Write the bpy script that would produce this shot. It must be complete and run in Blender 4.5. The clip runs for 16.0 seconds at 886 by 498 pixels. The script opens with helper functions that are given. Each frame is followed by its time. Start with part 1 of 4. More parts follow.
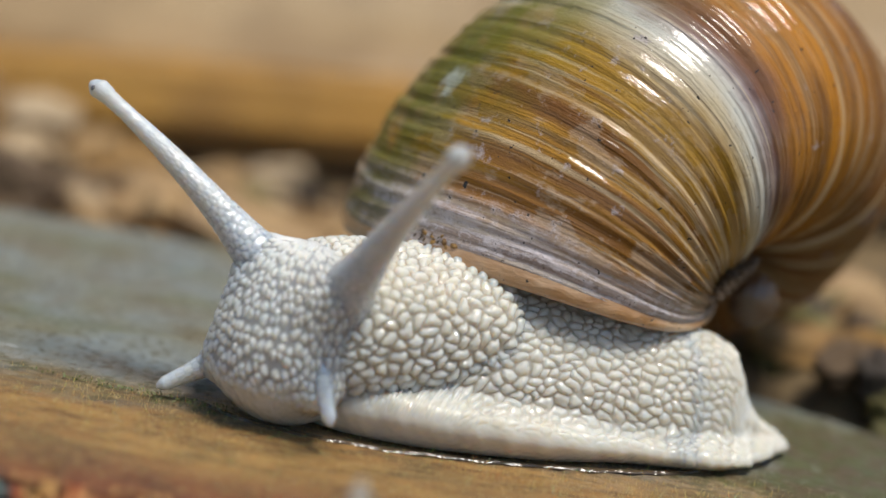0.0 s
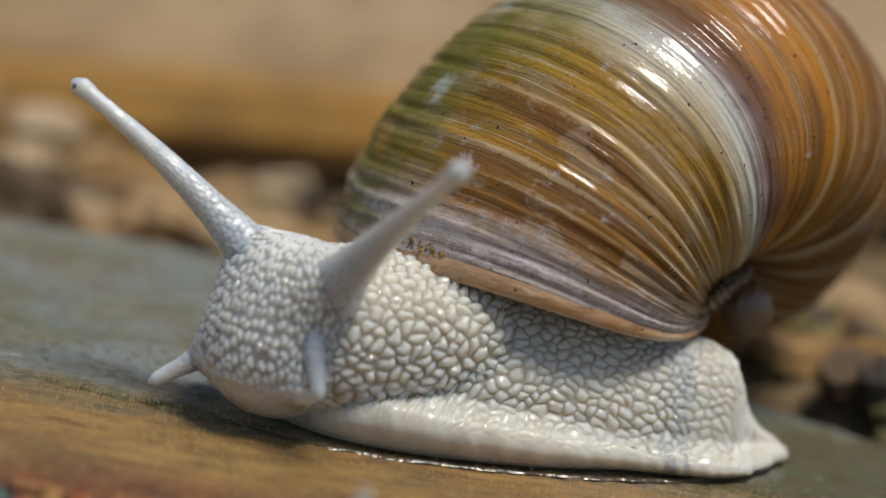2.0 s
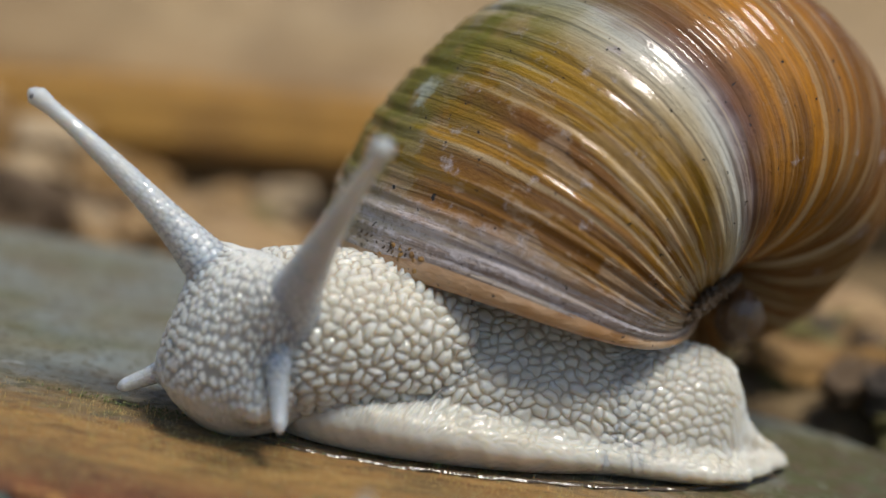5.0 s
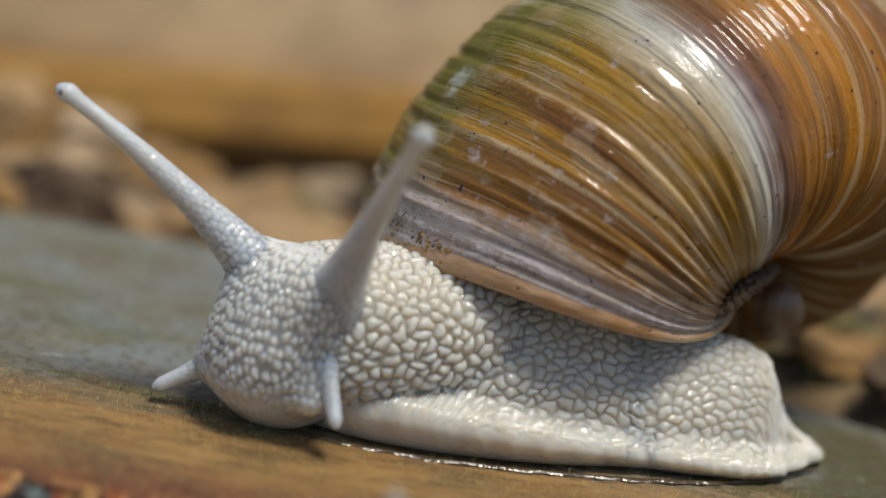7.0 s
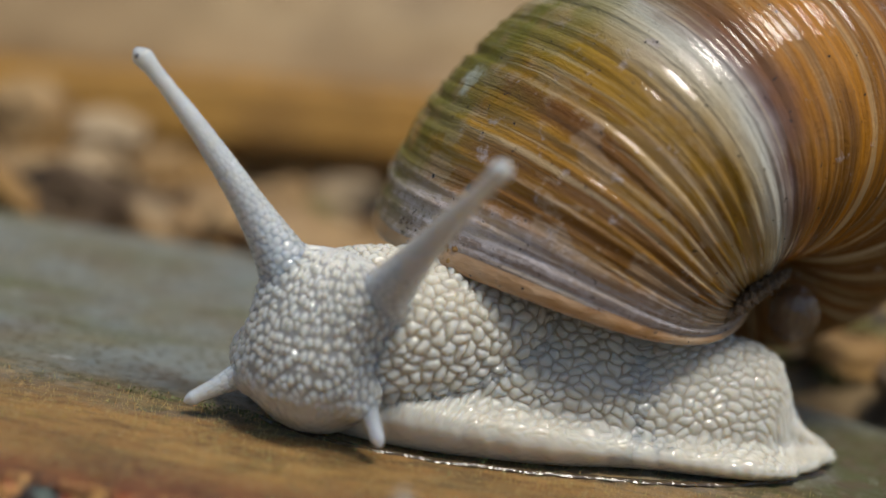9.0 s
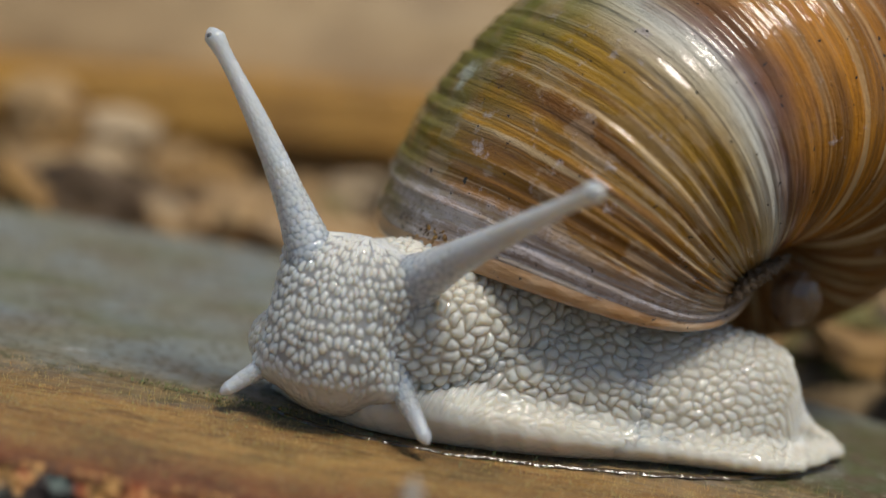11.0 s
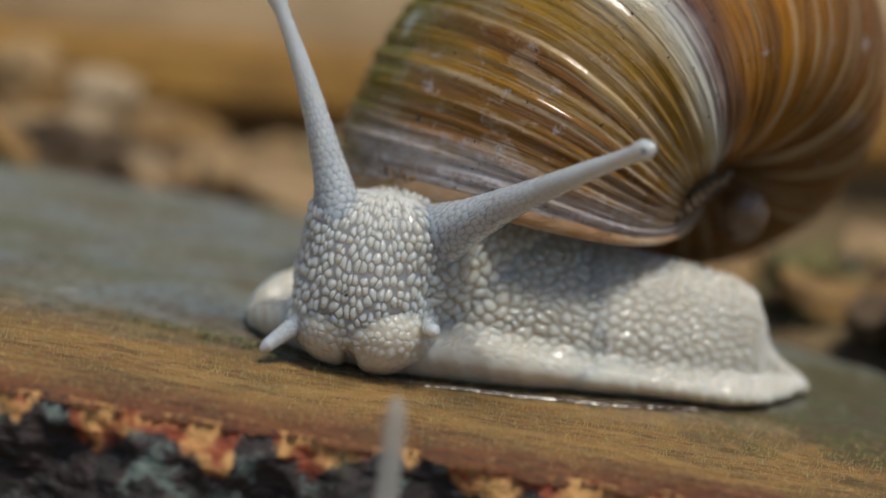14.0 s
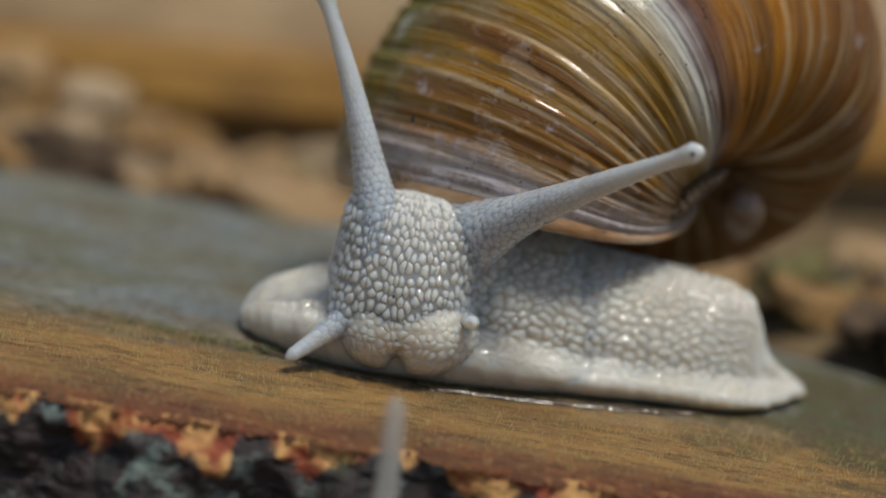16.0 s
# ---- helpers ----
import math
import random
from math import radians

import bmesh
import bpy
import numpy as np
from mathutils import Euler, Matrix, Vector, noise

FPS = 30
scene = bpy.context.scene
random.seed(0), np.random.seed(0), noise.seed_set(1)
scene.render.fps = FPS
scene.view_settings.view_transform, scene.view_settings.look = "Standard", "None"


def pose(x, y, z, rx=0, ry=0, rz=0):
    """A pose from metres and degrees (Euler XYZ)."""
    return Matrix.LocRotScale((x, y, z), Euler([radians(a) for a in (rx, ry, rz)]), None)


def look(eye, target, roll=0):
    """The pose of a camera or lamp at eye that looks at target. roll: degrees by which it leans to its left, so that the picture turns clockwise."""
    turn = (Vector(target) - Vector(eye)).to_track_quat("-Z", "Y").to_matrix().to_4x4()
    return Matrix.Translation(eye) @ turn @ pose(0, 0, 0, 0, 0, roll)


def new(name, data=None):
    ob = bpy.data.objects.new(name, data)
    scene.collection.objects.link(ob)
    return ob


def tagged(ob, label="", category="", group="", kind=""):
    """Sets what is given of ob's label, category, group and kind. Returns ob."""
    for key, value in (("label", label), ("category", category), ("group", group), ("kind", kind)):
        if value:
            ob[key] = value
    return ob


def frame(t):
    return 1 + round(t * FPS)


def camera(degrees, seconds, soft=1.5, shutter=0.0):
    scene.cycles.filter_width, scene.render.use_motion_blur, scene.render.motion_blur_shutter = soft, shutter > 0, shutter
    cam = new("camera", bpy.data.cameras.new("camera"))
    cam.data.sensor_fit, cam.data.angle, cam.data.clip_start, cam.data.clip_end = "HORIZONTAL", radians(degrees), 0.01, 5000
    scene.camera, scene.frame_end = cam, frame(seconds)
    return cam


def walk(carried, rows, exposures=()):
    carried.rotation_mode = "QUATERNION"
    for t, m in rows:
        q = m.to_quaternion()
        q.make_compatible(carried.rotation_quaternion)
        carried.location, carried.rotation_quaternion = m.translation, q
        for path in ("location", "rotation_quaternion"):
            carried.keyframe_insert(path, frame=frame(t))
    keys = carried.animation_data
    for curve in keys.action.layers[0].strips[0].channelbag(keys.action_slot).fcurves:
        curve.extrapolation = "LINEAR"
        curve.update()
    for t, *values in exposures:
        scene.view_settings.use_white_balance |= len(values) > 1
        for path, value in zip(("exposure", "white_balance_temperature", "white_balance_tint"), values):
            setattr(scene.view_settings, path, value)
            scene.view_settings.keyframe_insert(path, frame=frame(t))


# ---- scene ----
# All lengths below are written in millimetres and turned into metres by MM.
MM = 0.001
cam = camera(24, 16.0, soft=1.5)
cam.data.dof.use_dof = True
cam.data.dof.focus_distance = 0.1328
cam.data.dof.aperture_fstop = 13.5


def eye(x, y, z, yaw, down, roll):
    """The camera's pose: place in millimetres, turn to the right, tilt down, lean."""
    e = Vector((x, y, z)) * MM
    a, p = radians(yaw), radians(down)
    return look(e, e + Vector((math.sin(a) * math.cos(p), math.cos(a) * math.cos(p), -math.sin(p))), roll)


walk(cam, [
    (0, eye(-3.31, -122.52, 45.08, 2.212, 14.503, 10.129)),
    (0.5, eye(-3.39, -122.77, 44.90, 2.140, 14.251, 10.095)),
    (1, eye(-3.16, -122.66, 44.73, 2.044, 14.293, 10.035)),
    (1.5, eye(-3.19, -122.59, 44.86, 2.055, 14.317, 10.026)),
    (2, eye(-3.31, -122.91, 44.90, 2.075, 14.162, 10.043)),
    (2.5, eye(-3.07, -122.91, 44.46, 1.933, 13.931, 10.018)),
    (3, eye(-3.34, -123.16, 44.49, 2.036, 13.841, 10.077)),
    (3.5, eye(-3.08, -123.10, 44.39, 1.897, 13.744, 9.927)),
    (4, eye(-3.06, -123.00, 44.29, 1.881, 13.713, 9.943)),
    (6.5, eye(-1.89, -122.86, 44.57, 0.799, 14.022, 9.659)),
    (7, eye(-1.48, -122.91, 45.19, 0.189, 14.437, 9.573)),
    (7.5, eye(-1.49, -122.96, 44.73, -0.013, 14.255, 9.640)),
    (8, eye(-1.07, -122.73, 44.84, -0.234, 14.293, 9.526)),
    (8.5, eye(-0.69, -122.72, 45.01, -0.380, 14.366, 9.361)),
    (11, eye(-0.32, -123.93, 44.46, -0.885, 14.240, 9.344)),
    (11.5, eye(-0.22, -124.70, 44.66, -0.807, 14.560, 9.338)),
    (12, eye(-0.03, -125.26, 44.56, -0.840, 14.641, 9.304)),
    (12.5, eye(0.75, -126.29, 44.75, -0.784, 14.793, 9.035)),
    (13, eye(-0.26, -128.28, 43.35, -0.173, 14.443, 9.297)),
    (13.5, eye(-0.86, -129.55, 42.97, 0.131, 14.878, 9.416)),
    (14, eye(-0.46, -130.09, 42.26, 0.099, 14.248, 9.335)),
    (14.5, eye(-0.06, -130.33, 42.19, 0.000, 14.000, 9.200)),
    (15, eye(-0.71, -130.52, 41.68, 0.186, 13.835, 9.367)),
    (15.5, eye(-1.48, -130.53, 41.56, 0.487, 13.841, 9.634)),
    (16, eye(-1.55, -130.55, 41.20, 0.648, 13.678, 9.705)),
], exposures=[(0.0, 0.58, 6550, 7), (1.2, 0.3, 6580, 7), (2.5, 0.27, 6600, 7), (6.5, 0.34, 6650, 7), (8.5, 0.23, 6750, 7), (11.0, 0.2, 6750, 7), (16.0, 0.02, 6550, 7)])

# ---- light: a bright, hazy day, the sun a wide glow high to one side of the snail ----
world = bpy.data.worlds.new("sky")
scene.world = world
world.use_nodes = True
wn = world.node_tree
sky = wn.nodes.new("ShaderNodeTexSky")
sky.sky_type = "NISHITA"
sky.sun_disc = False
SUN_EL, SUN_AZ = radians(73), radians(134)
sky.sun_elevation, sky.sun_rotation = SUN_EL, SUN_AZ
wn.nodes["Background"].inputs["Strength"].default_value = 0.08
wn.links.new(sky.outputs[0], wn.nodes["Background"].inputs["Color"])
sun = new("sun", bpy.data.lights.new("sun", "SUN"))
sun.data.energy, sun.data.angle, sun.data.color = 2.8, radians(18.0), (1.0, 0.95, 0.88)
SUN_WAY = Vector((math.sin(SUN_AZ) * math.cos(SUN_EL), math.cos(SUN_AZ) * math.cos(SUN_EL), math.sin(SUN_EL)))
sun.matrix_basis = look(SUN_WAY, (0, 0, 0))

# ---- materials ----


class Paint:
    """A node material: p.link wires, p.node makes a node with its settings and inputs."""

    def __init__(self, name, rough=0.5, **inputs):
        self.m = bpy.data.materials.new(name)
        self.m.use_nodes = True
        self.t = self.m.node_tree
        self.b = self.t.nodes["Principled BSDF"]
        self.put(self.b, Roughness=rough, **inputs)

    def put(self, node, **inputs):
        for key, value in inputs.items():
            slot = node.inputs[int(key[1:])] if key[0] == "i" and key[1:].isdigit() else node.inputs[key.replace("_", " ")]
            if isinstance(value, bpy.types.NodeSocket):
                self.t.links.new(value, slot)
            else:
                slot.default_value = value
        return node

    def node(self, kind, **inputs):
        return self.put(self.t.nodes.new("ShaderNode" + kind), **inputs)

    def coords(self, scale=(1, 1, 1), source="Object"):
        """Texture coordinates in millimetres (Object) or as laid out (UV), stretched by scale."""
        out = self.node("TexCoord").outputs[source]
        k = 1000.0 if source == "Object" else 1.0
        m = self.node("Mapping", Vector=out)
        m.inputs["Scale"].default_value = [s * k for s in scale]
        return m.outputs[0]

    def noise(self, vector, scale=1.0, detail=4.0, rough=0.55, warp=0.0):
        n = self.node("TexNoise", Vector=vector, Scale=scale, Detail=detail, Roughness=rough, Distortion=warp)
        return n.outputs["Fac"]

    def ramp(self, fac, *stops, ease="LINEAR"):
        r = self.node("ValToRGB", Fac=fac)
        r.color_ramp.interpolation = ease
        e = r.color_ramp.elements
        while len(e) < len(stops):
            e.new(0.5)
        for el, (at, c) in zip(e, stops):
            el.position = at
            el.color = (*c, 1) if hasattr(c, "__len__") else (c, c, c, 1)
        return r.outputs[0]

    def mix(self, fac, a, b, blend="MIX"):
        n = self.t.nodes.new("ShaderNodeMix")
        n.data_type, n.blend_type = "RGBA", blend
        for slot, v in ((n.inputs[0], fac), (n.inputs[6], a), (n.inputs[7], b)):
            if isinstance(v, bpy.types.NodeSocket):
                self.t.links.new(v, slot)
            else:
                slot.default_value = v if not hasattr(v, "__len__") else (*v, 1)
        return n.outputs[2]

    def math(self, op, a, b=0.0, clamp=False):
        n = self.node("Math", i0=a, i1=b)
        n.operation, n.use_clamp = op, clamp
        return n.outputs[0]

    def bump(self, height, depth, strength=1.0, normal=None):
        """depth in millimetres."""
        n = self.node("Bump", Height=height, Strength=strength, Distance=depth * MM)
        if normal is not None:
            self.put(n, Normal=normal)
        return n.outputs[0]

    def done(self, colour=None, rough=None, normal=None):
        for key, v in (("Base Color", colour), ("Roughness", rough), ("Normal", normal)):
            if v is not None:
                self.put(self.b, **{key.replace(" ", "_"): v})
        if normal is not None:
            self.put(self.b, Coat_Normal=normal)
        return self.m


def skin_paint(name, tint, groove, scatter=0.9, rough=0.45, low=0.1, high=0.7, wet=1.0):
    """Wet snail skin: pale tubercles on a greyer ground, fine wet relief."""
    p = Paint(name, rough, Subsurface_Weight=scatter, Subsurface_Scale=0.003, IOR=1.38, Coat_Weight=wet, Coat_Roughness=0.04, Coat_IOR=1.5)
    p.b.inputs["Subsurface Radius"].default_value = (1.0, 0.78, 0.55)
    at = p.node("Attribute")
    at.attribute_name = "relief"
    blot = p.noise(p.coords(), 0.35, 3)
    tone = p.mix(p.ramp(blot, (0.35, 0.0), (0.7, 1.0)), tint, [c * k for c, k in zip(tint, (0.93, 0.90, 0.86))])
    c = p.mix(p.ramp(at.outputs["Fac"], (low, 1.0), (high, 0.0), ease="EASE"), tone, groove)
    fine = p.noise(p.coords(), 2.6, 3, 0.5)
    dull = p.ramp(p.noise(p.coords(), 0.5, 2), (0.35, rough * 0.7), (0.65, rough * 1.4))
    m = p.done(c, dull, p.bump(fine, 0.04, 0.7))
    # the slime on top is smoother and pools in beads
    p.put(p.b, Coat_Normal=p.bump(p.noise(p.coords(), 2.4, 1, 0.4), 0.17, 0.9))
    return m


def shell_paint():
    """Growth-striped horn: u runs along the coil, v round the whorl."""
    p = Paint("shell_horn", 0.3, Coat_Weight=0.7, Coat_Roughness=0.06, IOR=1.35, Specular_IOR_Level=0.2)
    uv = p.node("UVMap")
    uv.uv_map = "growth"
    sep = p.node("SeparateXYZ", Vector=uv.outputs[0])
    u, v = sep.outputs[0], sep.outputs[1]

    turn = p.math("MULTIPLY", v, 2 * math.pi)
    cv, sv = p.math("COSINE", turn), p.math("SINE", turn)
    uu = p.math("ADD", u, p.math("MULTIPLY", p.math("SUBTRACT", p.noise(p.coords(), 0.25, 2), 0.5), 0.02))

    def lines(ku, kv, detail=3.0, warp=0.0, w=0.0):
        vec = p.node("CombineXYZ", X=p.math("MULTIPLY", uu, ku), Y=p.math("MULTIPLY", cv, kv * 0.3), Z=p.math("ADD", p.math("MULTIPLY", sv, kv * 0.3), w))
        return p.noise(vec.outputs[0], 1.0, detail, 0.6, warp)

    wob = p.math("MULTIPLY", p.math("SUBTRACT", lines(3, 5, 3, 0.5, 3.0), 0.5), 0.22)
    age = p.math("ADD", u, wob)
    # age zones from the old whorls to the lip; the oldest also carry painted underside shade
    f = p.math("DIVIDE", p.math("ADD", age, 4.0), 4.2)
    at = lambda x: (x + 4.0) / 4.2
    zone = p.ramp(f, (0.0, (0.22, 0.075, 0.008)), (at(TW - 0.95), (0.20, 0.07, 0.006)), (at(TW - 0.5), (0.47, 0.19, 0.014)),
                  (at(TW - 0.16), (0.38, 0.155, 0.017)), (at(TW - 0.04), (0.15, 0.075, 0.075)), (at(TW + 0.03), (0.36, 0.31, 0.31)), (at(TW + 0.08), (0.54, 0.53, 0.47)),
                  (at(TW + 0.19), (0.48, 0.38, 0.22)), (at(TW + 0.25), (0.31, 0.175, 0.016)), (at(-0.52), (0.37, 0.185, 0.012)),
                  (at(-0.20), (0.36, 0.165, 0.012)), (at(-0.12), (0.46, 0.38, 0.35)), (at(0.0), (0.60, 0.53, 0.51)))
    # horn colours lie in broken streaks along the growth lines, at three scales
    patch = p.ramp(p.noise(p.coords(), 0.16, 4), (0.35, 0.3), (0.62, 1.0))
    mid = p.ramp(f, (at(TW - 0.3), 1.0), (at(TW), 0.7), (at(TW + 0.09), 0.0), (at(TW + 0.24), 0.25), (at(TW + 0.42), 1.0), (at(-0.20), 1.0), (at(-0.08), 0.25))
    inner = p.ramp(p.math("ADD", p.math("MULTIPLY", cv, 0.5), 0.5), (0.35, 1.0), (0.9, 0.3))
    broad = lines(6.5, 1.6, 4, 0.4)
    umber = p.ramp(broad, (0.43, 1.0), (0.55, 0.0))
    streak = p.ramp(lines(17, 1.5, 4, 0.3, 33.0), (0.42, 1.0), (0.52, 0.0))
    thin = p.ramp(lines(52, 2.0, 4, 0.2, 2.0), (0.40, 1.0), (0.5, 0.0))
    c = p.mix(p.math("MULTIPLY", p.math("MULTIPLY", umber, mid), 0.85), zone, (0.165, 0.066, 0.006))
    c = p.mix(p.math("MULTIPLY", p.math("MULTIPLY", streak, mid), 0.7), c, (0.13, 0.046, 0.004))
    c = p.mix(p.math("MULTIPLY", thin, 0.32), c, (0.11, 0.045, 0.008))
    # strong cream rays that run out from the navel
    ray = p.ramp(lines(14, 0.8, 3, 0.15, 21.0), (0.56, 0.0), (0.63, 1.0))
    c = p.mix(p.math("MULTIPLY", p.math("MULTIPLY", ray, mid), p.math("MULTIPLY", inner, 0.85)), c, (0.60, 0.45, 0.25))
    pale = p.ramp(lines(34, 1.8, 4, 0.2, 5.0), (0.56, 0.0), (0.63, 1.0))
    c = p.mix(p.math("MULTIPLY", p.math("MULTIPLY", pale, patch), p.ramp(f, (at(TW - 0.1), 0.22), (at(TW), 0.5))), c, (0.60, 0.49, 0.31))
    # buff, greyish patches with ragged edges where the horn skin is rubbed off
    bare = p.ramp(p.math("ADD", p.math("MULTIPLY", lines(8, 4, 7, 0.4, 13.0), 0.62), p.math("MULTIPLY", p.noise(p.coords(), 0.35, 7, 0.65), 0.38)), (0.505, 0.0), (0.53, 1.0))
    c = p.mix(p.math("MULTIPLY", p.math("MULTIPLY", bare, p.ramp(f, (at(TW), 0.1), (at(TW + 0.3), 0.5), (at(-0.35), 1.0))), 0.4), c, (0.43, 0.33, 0.235))
    # chalky worn patches where the horn skin has flaked
    flake = p.math("ADD", p.math("MULTIPLY", p.noise(p.coords(), 0.55, 9, 0.72), 0.8), p.math("MULTIPLY", lines(14, 4, 4, 0.0, 9.0), 0.2))
    near = p.node("VectorMath", i0=p.coords(), i1=(6.5, 8.8, 21.5))
    near.operation = "DISTANCE"
    shed = p.ramp(p.math("DIVIDE", near.outputs["Value"], 12.0), (0.15, 0.05), (0.9, -0.0))
    worn = p.ramp(p.math("ADD", flake, shed), (0.60, 0.0), (0.66, 1.0))
    c = p.mix(p.math("MULTIPLY", worn, 0.7), c, (0.50, 0.43, 0.42))
    # one chalk-white scar
    scar = p.node("VectorMath", i0=p.coords(), i1=(0.6, 14.0, 21.2))
    scar.operation = "DISTANCE"
    scar = p.ramp(p.math("ADD", p.math("DIVIDE", scar.outputs["Value"], 4.0), p.noise(p.coords(), 0.9, 4, 0.7)), (0.62, 1.0), (0.84, 0.0))
    c = p.mix(p.math("MULTIPLY", scar, 0.85), c, (0.62, 0.66, 0.62))
    # green algae film on the shoulder
    alga = p.math("MULTIPLY", p.math("MULTIPLY", p.ramp(p.math("ADD", p.math("MULTIPLY", sv, 0.5), 0.5), (0.30, 0.0), (0.48, 0.7), (0.60, 1.0)), p.ramp(cv, (0.3, 0.0), (0.7, 1.0))), p.ramp(p.noise(p.coords(), 0.3, 5), (0.34, 0.3), (0.56, 1.0)))
    alga = p.math("MULTIPLY", alga, p.ramp(f, (at(-1.25), 0.0), (at(-0.8), 1.0)))
    c = p.mix(p.math("MULTIPLY", alga, 0.92), c, (0.125, 0.122, 0.012))
    # the lip's outer band is scuffed to a lilac white and holds grit
    band = p.ramp(f, (at(-0.22), 0.0), (at(-0.08), 1.0))
    scuff = p.ramp(p.math("ADD", p.math("MULTIPLY", lines(40, 9, 6, 0.5, 17.0), 0.5), p.math("MULTIPLY", p.noise(p.coords(), 1.1, 7, 0.7), 0.5)), (0.49, 0.0), (0.56, 1.0))
    c = p.mix(p.math("MULTIPLY", p.math("MULTIPLY", scuff, band), 0.7), c, (0.64, 0.58, 0.60))
    grit = p.ramp(p.noise(p.coords(), 2.8, 4, 0.6), (0.61, 0.0), (0.65, 0.9))
    c = p.mix(p.math("MULTIPLY", grit, p.ramp(f, (at(-0.14), 0.0), (at(-0.02), 1.0))), c, (0.045, 0.03, 0.02))
    # grit specks
    speck = p.ramp(p.noise(p.coords(), 2.2, 2, 0.4), (0.72, 0.0), (0.74, 1.0))
    c = p.mix(speck, c, (0.02, 0.015, 0.01))
    rough = p.ramp(p.noise(p.coords(), 0.8, 4), (0.3, 0.28), (0.7, 0.55))
    rough = p.mix(worn, rough, (0.5, 0.5, 0.5))
    n1 = p.bump(lines(34, 1.8, 6, 0.2), 0.45, 0.9)
    n1 = p.bump(worn, 0.06, 0.6, n1)
    n1 = p.bump(p.math("MULTIPLY", scuff, band), 0.05, 0.8, n1)
    n2 = p.bump(p.noise(p.coords(), 2.6, 6, 0.65), 0.2, 0.7, n1)
    m = p.done(c, rough, n2)
    # the water film lies on top in patches and follows the ribs loosely
    wet = p.ramp(p.noise(p.coords(), 0.22, 5, 0.6), (0.36, 0.35), (0.54, 1.0))
    p.put(p.b, Coat_Weight=p.math("MULTIPLY", p.math("MULTIPLY", wet, p.ramp(f, (at(TW - 0.4), 0.45), (at(TW - 0.05), 1.0))), p.math("SUBTRACT", 1.0, p.math("MULTIPLY", alga, 0.85))))
    p.put(p.b, Coat_Normal=p.bump(p.noise(p.coords(), 1.6, 4, 0.6), 0.07, 0.7, p.bump(lines(44, 3.0, 3, 0.3), 0.08, 0.7)))
    return m


def lip_paint():
    """Smooth tan horn of the lip's underside with brown stains and a worn, whitish edge."""
    p = Paint("shell_lip_horn", 0.3, Coat_Weight=0.7, Coat_Roughness=0.05)
    pos = p.coords()
    c = p.mix(p.ramp(p.noise(pos, 0.3, 4), (0.35, 0.0), (0.65, 1.0)), (0.38, 0.20, 0.08), (0.48, 0.32, 0.19))
    c = p.mix(p.ramp(p.noise(p.coords((0.5, 0.5, 1.6)), 0.8, 5, 0.65), (0.54, 0.0), (0.64, 0.85)), c, (0.26, 0.125, 0.04))
    c = p.mix(p.ramp(p.noise(pos, 2.4, 3, 0.5), (0.66, 0.0), (0.7, 1.0)), c, (0.03, 0.022, 0.016))
    return p.done(c, None, p.bump(p.noise(p.coords((0.6, 0.6, 1.5)), 1.4, 5, 0.6), 0.2, 0.7))


def wood_paint(name, a, b, dark, grain=(0.05, 1.0, 1.0), green=0.0, fuzz=0.3, rough=0.65):
    """Weathered sawn wood with fibres along the object's x."""
    p = Paint(name, rough)
    g1 = p.noise(p.coords(grain), 0.5, 6, 0.6, 0.6)
    g2 = p.noise(p.coords((grain[0] * 2, grain[1] * 5, grain[2] * 5)), 0.9, 5, 0.6)
    c = p.mix(p.ramp(g1, (0.32, 0.0), (0.66, 1.0)), a, b)
    c = p.mix(p.ramp(g2, (0.38, 0.75), (0.55, 0.0)), c, dark)
    if green:
        film = p.ramp(p.noise(p.coords(), 0.055, 5, 0.6), (0.40, 0.0), (0.60, green))
        c = p.mix(film, c, (0.12, 0.13, 0.075))
    stain = p.ramp(p.noise(p.coords(), 0.12, 4), (0.35, 0.55), (0.6, 0.0))
    c = p.mix(stain, c, [k * 0.6 for k in dark])
    n = p.bump(g2, 0.35, 0.7)
    return p.done(c, p.ramp(g1, (0.3, rough * 0.75), (0.7, min(1, rough * 1.2))), p.bump(p.noise(p.coords(), 5, 3), 0.1, fuzz, n))


